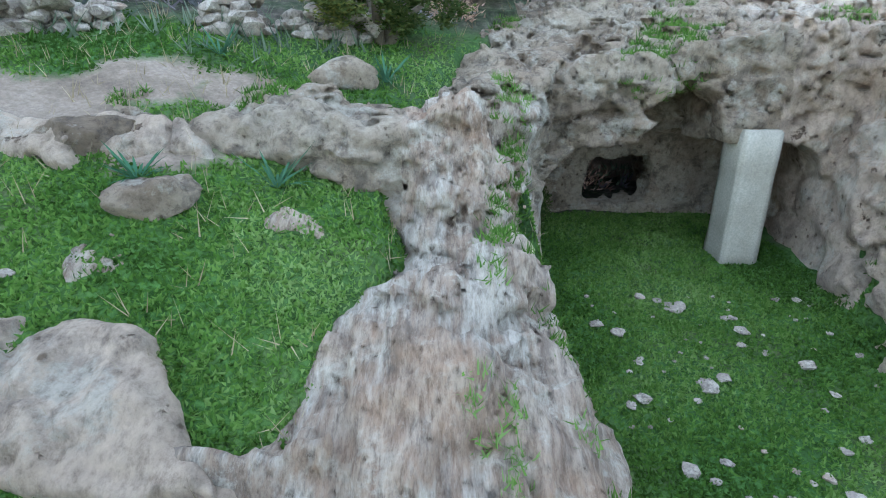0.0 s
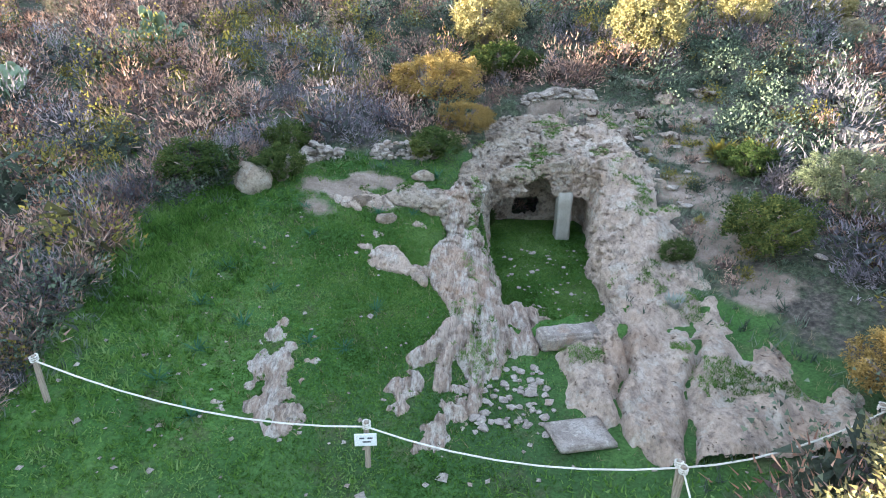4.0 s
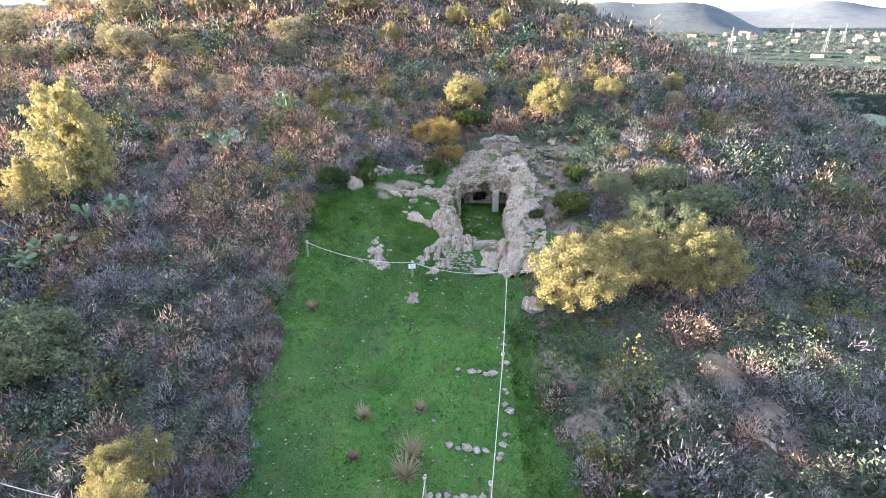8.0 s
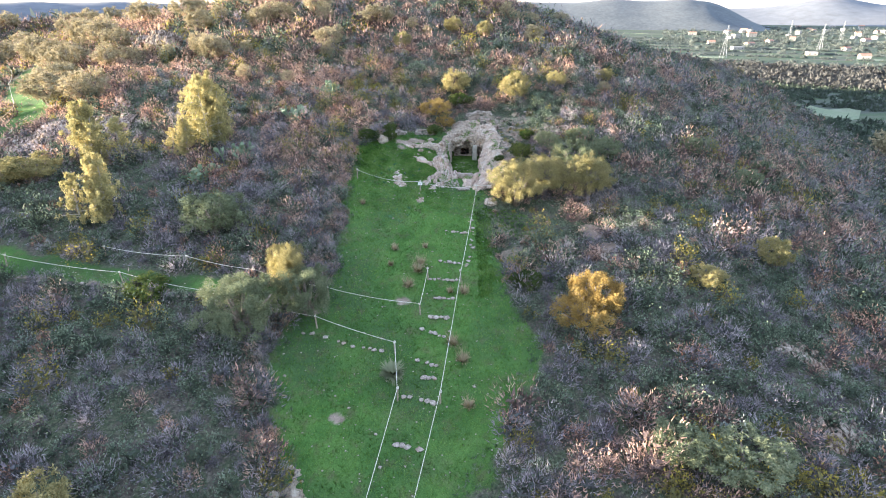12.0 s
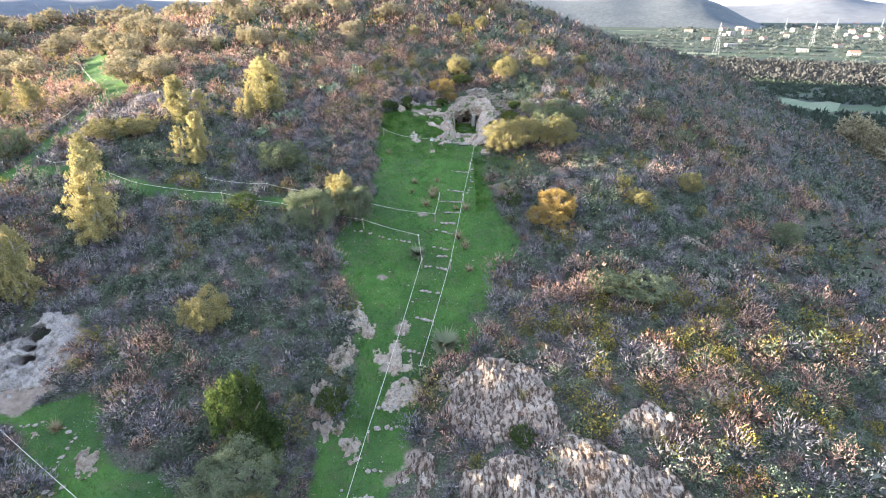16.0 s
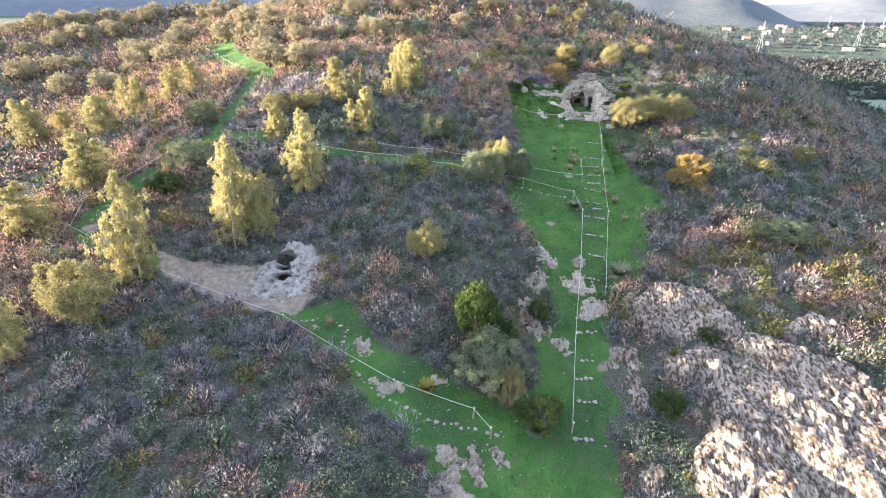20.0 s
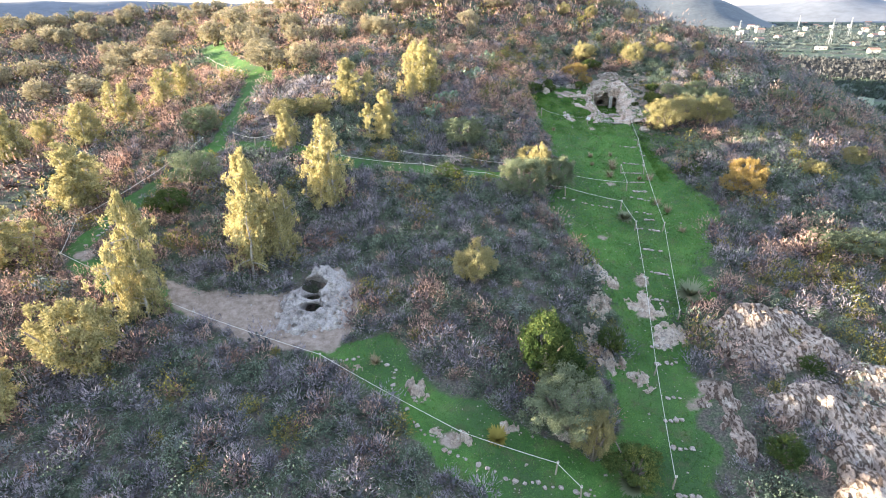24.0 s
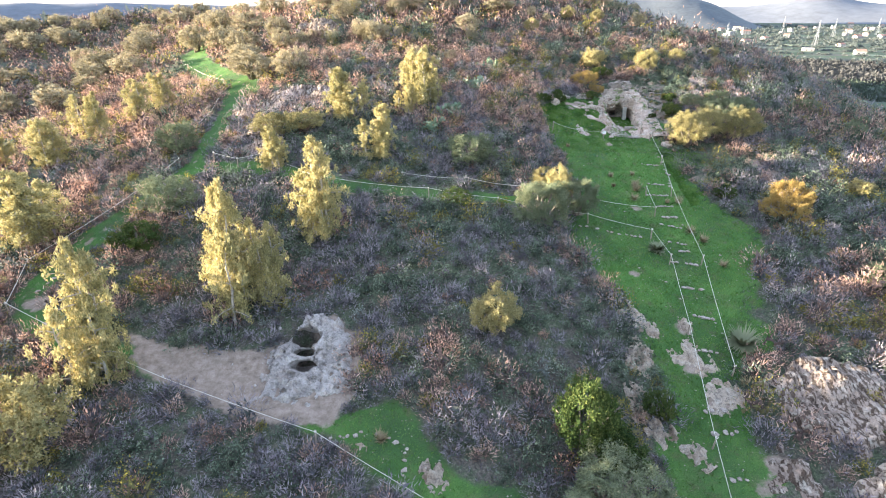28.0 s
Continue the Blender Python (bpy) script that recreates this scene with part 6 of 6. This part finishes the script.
v, f = blades(at, unit(rng.normal(size=at.shape) * 0.6 + np.array([0, 0, 1])), 0.09 * rng.uniform(0.5, 1.5, len(who)), 0.016 * rng.uniform(0.7, 1.3, len(who)))
tagged(new("rock_grass", mesh("rock_grass", v, f, BLADE)), "small grass tufts growing in the rock's hollows", "grass", kind="stuff")


# ---- the plain, the town and the far hills ----
def house(x, y, w, d, hgt, turn, flat):
    z = PLAIN_Z
    hs = thing("house", pose(x, y, z, 0, 0, turn), "pale rendered house with a flat roof" if flat else "pale rendered house with a clay tile roof", "house", "houses on the plain")
    bm = bmesh.new()
    bmesh.ops.create_cube(bm, size=1.0, matrix=Matrix.Translation((0, 0, hgt / 2)) @ Matrix.Diagonal((w, d, hgt, 1)))
    wall = part("wall", bm, HOUSE_WALL, hs)
    bm = bmesh.new()
    if flat:
        bmesh.ops.create_cube(bm, size=1.0, matrix=Matrix.Translation((0, 0, hgt + 0.2)) @ Matrix.Diagonal((w * 1.03, d * 1.03, 0.4, 1)))
    else:
        p = [bm.verts.new(c) for c in ((-w * 0.53, -d * 0.55, hgt), (w * 0.53, -d * 0.55, hgt), (w * 0.53, d * 0.55, hgt), (-w * 0.53, d * 0.55, hgt), (-w * 0.53, 0, hgt + d * 0.28), (w * 0.53, 0, hgt + d * 0.28))]
        for f in ((0, 1, 5, 4), (2, 3, 4, 5), (0, 4, 3), (1, 2, 5), (3, 2, 1, 0)):
            bm.faces.new([p[i] for i in f])
    part("roof", bm, HOUSE_WALL if flat else TILE, hs)
    for s in range(max(1, int(hgt // 3))):
        for k in range(max(2, int(w // 5))):
            bm = bmesh.new()
            bmesh.ops.create_cube(bm, size=1.0, matrix=Matrix.Translation((-w / 2 + (k + 0.5) * w / max(2, int(w // 5)), -d / 2 - 0.02, 1.7 + 3 * s)) @ Matrix.Diagonal((1.3, 0.15, 1.5, 1)))
            part("window", bm, GLASS, wall)


def polar(az, far):
    return -6 + far * math.sin(radians(az)), -75 + far * math.cos(radians(az))


for i in range(75):
    x, y = polar(rng.uniform(22, 48), rng.uniform(1500, 2900))
    house(x, y, rng.uniform(9, 22), rng.uniform(8, 13), rng.choice([4, 6, 6, 7, 9]), rng.uniform(-40, 40), rng.random() < 0.55)
for i in range(9):
    x, y = polar(rng.uniform(17, 44), rng.uniform(950, 1400))
    house(x, y, rng.uniform(10, 22), rng.uniform(8, 12), 4.5, rng.uniform(-30, 30), rng.random() < 0.4)
for i in range(26):
    x, y = polar(rng.uniform(-42, -19), rng.uniform(420, 1500))
    house(x, y, rng.uniform(10, 22), rng.uniform(9, 13), rng.choice([4, 6, 7]), rng.uniform(-40, 40), rng.random() < 0.4)


FAR_HEART = plain("grey_green_canopy", [(0.065, 0.072, 0.066), (0.075, 0.084, 0.077), (0.088, 0.096, 0.088)], 0.05, 1.0, 0.4, 0.5, 0.6)


def far_woods(name, az0, az1, r0, r1, n, size, material, label, rows=False):
    a, r = rng.uniform(az0, az1, n), np.sqrt(rng.uniform(r0 * r0, r1 * r1, n))
    if rows:
        r = np.round(r / 95) * 95 + rng.normal(size=n) * 5
    x, y = -6 + r * np.sin(np.radians(a)), -75 + r * np.cos(np.radians(a))
    s = size * rng.uniform(0.6, 1.4, n) * (0.75 + r / 1600)
    shrubs(name, x, y, s, s * 0.95, 22, material, label, size * 0.3, size * 0.18, FAR_HEART, 0.3)


far_woods("far_trees", 14, 50, 800, 1500, 1500, 2.8, FAR_LEAF, "rows of dull green trees between the fields", True)
far_woods("far_trees", 20, 50, 1100, 2600, 900, 4.0, FAR_LEAF, "trees among the houses of the town")
far_woods("far_trees", -50, -14, 230, 1700, 2600, 4.0, FAR_LEAF, "olive groves spread over the plain")
# Colour lowered and greyed to carry the valley's shade and haze.
BARE_LEAF = leafy("haze_dulled_bare_woodland", [(0.052, 0.053, 0.052), (0.063, 0.063, 0.062), (0.074, 0.074, 0.073)], 0.1, 0.02)
DEEP_LEAF = leafy("deep_green_thicket", [(0.036, 0.051, 0.038), (0.06, 0.078, 0.057), (0.088, 0.106, 0.081)], 0.2, 0.02)
far_woods("valley_wood", 19, 54, 580, 800, 2600, 4.0, BARE_LEAF, "bare tawny poplar wood on the valley floor")
far_woods("thicket", 12, 54, 230, 425, 1700, 3.0, DEEP_LEAF, "dark green thicket at the hill's foot")
far_woods("thicket", 14, 52, 470, 600, 1100, 3.0, DEEP_LEAF, "dark green thicket round the meadow")
for x, y in ((152, 126), (163, 135), (158, 118), (171, 128)):
    plant("valley_tree", "far_olive", x, y, 15, 15, "tall rounded grey-green tree at the hill's foot", "tree", "valley trees")
MEADOW = plain("meadow", [(0.10, 0.135, 0.075), (0.14, 0.175, 0.10), (0.17, 0.19, 0.125)], 0.03, 1.0, 0.2, 0.05, 0.8)


def field_sheet(az0, az1, r0, r1, label):
    a = np.linspace(az0, az1, 13)
    n = len(a)
    rim = [(*polar(t, r0 + 6 * math.sin(t * 3)), 0.3) for t in a] + [(*polar(t, r1 + 8 * math.sin(t * 2)), 0.3) for t in a[::-1]]
    v = [(x, y, PLAIN_Z + z) for x, y, z in rim] + [(x, y, PLAIN_Z - 0.5) for x, y, z in rim]
    m = len(rim)
    bm = bmesh.new()
    p = [bm.verts.new(c) for c in v]
    bm.faces.new(p[:m][::-1])
    for i in range(m):
        bm.faces.new((p[i], p[(i + 1) % m], p[(i + 1) % m + m], p[i + m]))
    bmesh.ops.recalc_face_normals(bm, faces=bm.faces[:])
    tagged(part("field", bm, MEADOW), label, "field", kind="structure")


field_sheet(27.5, 36, 425, 468, "pale green meadow on the valley floor")
field_sheet(39, 47, 430, 470, "pale green meadow beside the thicket")
for i in range(9):
    a0, r0 = rng.uniform(16, 44), rng.uniform(850, 2100)
    field_sheet(a0, a0 + rng.uniform(2, 6), r0, r0 + rng.uniform(20, 60), "pale field between the tree rows of the plain")
for i in range(9):
    a0, r0 = rng.uniform(-46, -20), rng.uniform(500, 1800)
    field_sheet(a0, a0 + rng.uniform(2, 6), r0, r0 + rng.uniform(20, 60), "pale field among the olive groves of the plain")

# Distance haze is painted into the base colours of hills and wooded ridge.
HAZE = plain("haze_tinted_hills", [(0.105, 0.115, 0.135), (0.11, 0.12, 0.14), (0.115, 0.125, 0.145)], 0.002, 1.0, 0.0, 0.1, 0.02)
HAZED_RIDGE = plain("haze_tinted_ridge_woods", [(0.055, 0.066, 0.078), (0.07, 0.082, 0.092), (0.085, 0.096, 0.104)], 0.01, 1.0, 0.1, 1.0, 0.08)


def ridge(name, az0, az1, far, deep, high, material, label, seed, peaks=()):
    a = np.linspace(az0, az1, 160)[:, None]
    t = np.linspace(-1, 1, 17)[None, :]
    crest = high * (0.92 + 0.02 * np.sin(a * 0.4 + seed))
    for pa, ph, pw in peaks:
        crest = crest + ph * np.exp(-((a - pa) / pw) ** 2)
    crest = crest * step(np.minimum(a - az0, az1 - a), 0, (az1 - az0) * 0.16)
    r = far + deep * t
    x, y = -6 + r * np.sin(np.radians(a)), -75 + r * np.cos(np.radians(a))
    z = PLAIN_Z - 2 + crest * (1 - t * t) * (1 + 0.05 * fbm(x * 9.0 / far, y * 9.0 / far, 0, 4, seed + 3))
    i = np.arange(159)[:, None] * 17 + np.arange(16)
    ob = new(name, mesh(name, np.stack([x, y, np.broadcast_to(z, x.shape)], -1).reshape(-1, 3), np.stack([i, i + 1, i + 18, i + 17], -1).reshape(-1, 4), material, True))
    return tagged(ob, label, "hills", kind="structure")


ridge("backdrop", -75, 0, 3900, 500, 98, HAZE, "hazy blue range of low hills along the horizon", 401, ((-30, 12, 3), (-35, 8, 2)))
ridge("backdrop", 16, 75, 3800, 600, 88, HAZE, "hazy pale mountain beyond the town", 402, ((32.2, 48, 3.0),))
ridge("backdrop", -8, 29, 2600, 480, 102, HAZED_RIDGE, "dark wooded ridge beyond the hill", 403, ((15.0, 8, 2.5), (21.5, 8, 1.6)))


def pylon(az, far, high):
    x, y = polar(az, far)
    p = thing("pylon", pose(x, y, PLAIN_Z, 0, 0, 20), "slender steel lattice power pylon", "pylon", "pylons on the plain")
    for sx_, sy_ in ((1, 1), (1, -1), (-1, -1), (-1, 1)):
        part("leg", tube(bmesh.new(), [(sx_ * 3.0, sy_ * 3.0, 0), (sx_ * 0.9, sy_ * 0.9, high * 0.6), (sx_ * 0.3, sy_ * 0.3, high)], [0.22, 0.16, 0.1], 5), STEEL, p)
    for k, zf in enumerate((0.66, 0.78, 0.9)):
        part("crossarm", tube(bmesh.new(), [(-5.0 + k, 0, high * zf), (0, 0, high * zf + 0.8), (5.0 - k, 0, high * zf)], [0.1, 0.25, 0.1], 5), STEEL, p)
    for k in range(7):
        z0, z1 = high * k / 8, high * (k + 1) / 8
        w0, w1 = 3.0 - 2.5 * k / 8, 3.0 - 2.5 * (k + 1) / 8
        part("brace", tube(bmesh.new(), [(-w0, -w0, z0), (w1, -w1, z1)], [0.09, 0.09], 4), STEEL, p)
        part("brace", tube(bmesh.new(), [(w0, w0, z0), (-w1, w1, z1)], [0.09, 0.09], 4), STEEL, p)


for az, far, high in ((25.3, 900, 42), (32.3, 1150, 42), (33.6, 1600, 40), (36.5, 1800, 40), (30.0, 1900, 40), (38.0, 1250, 40)):
    pylon(az, far, high)
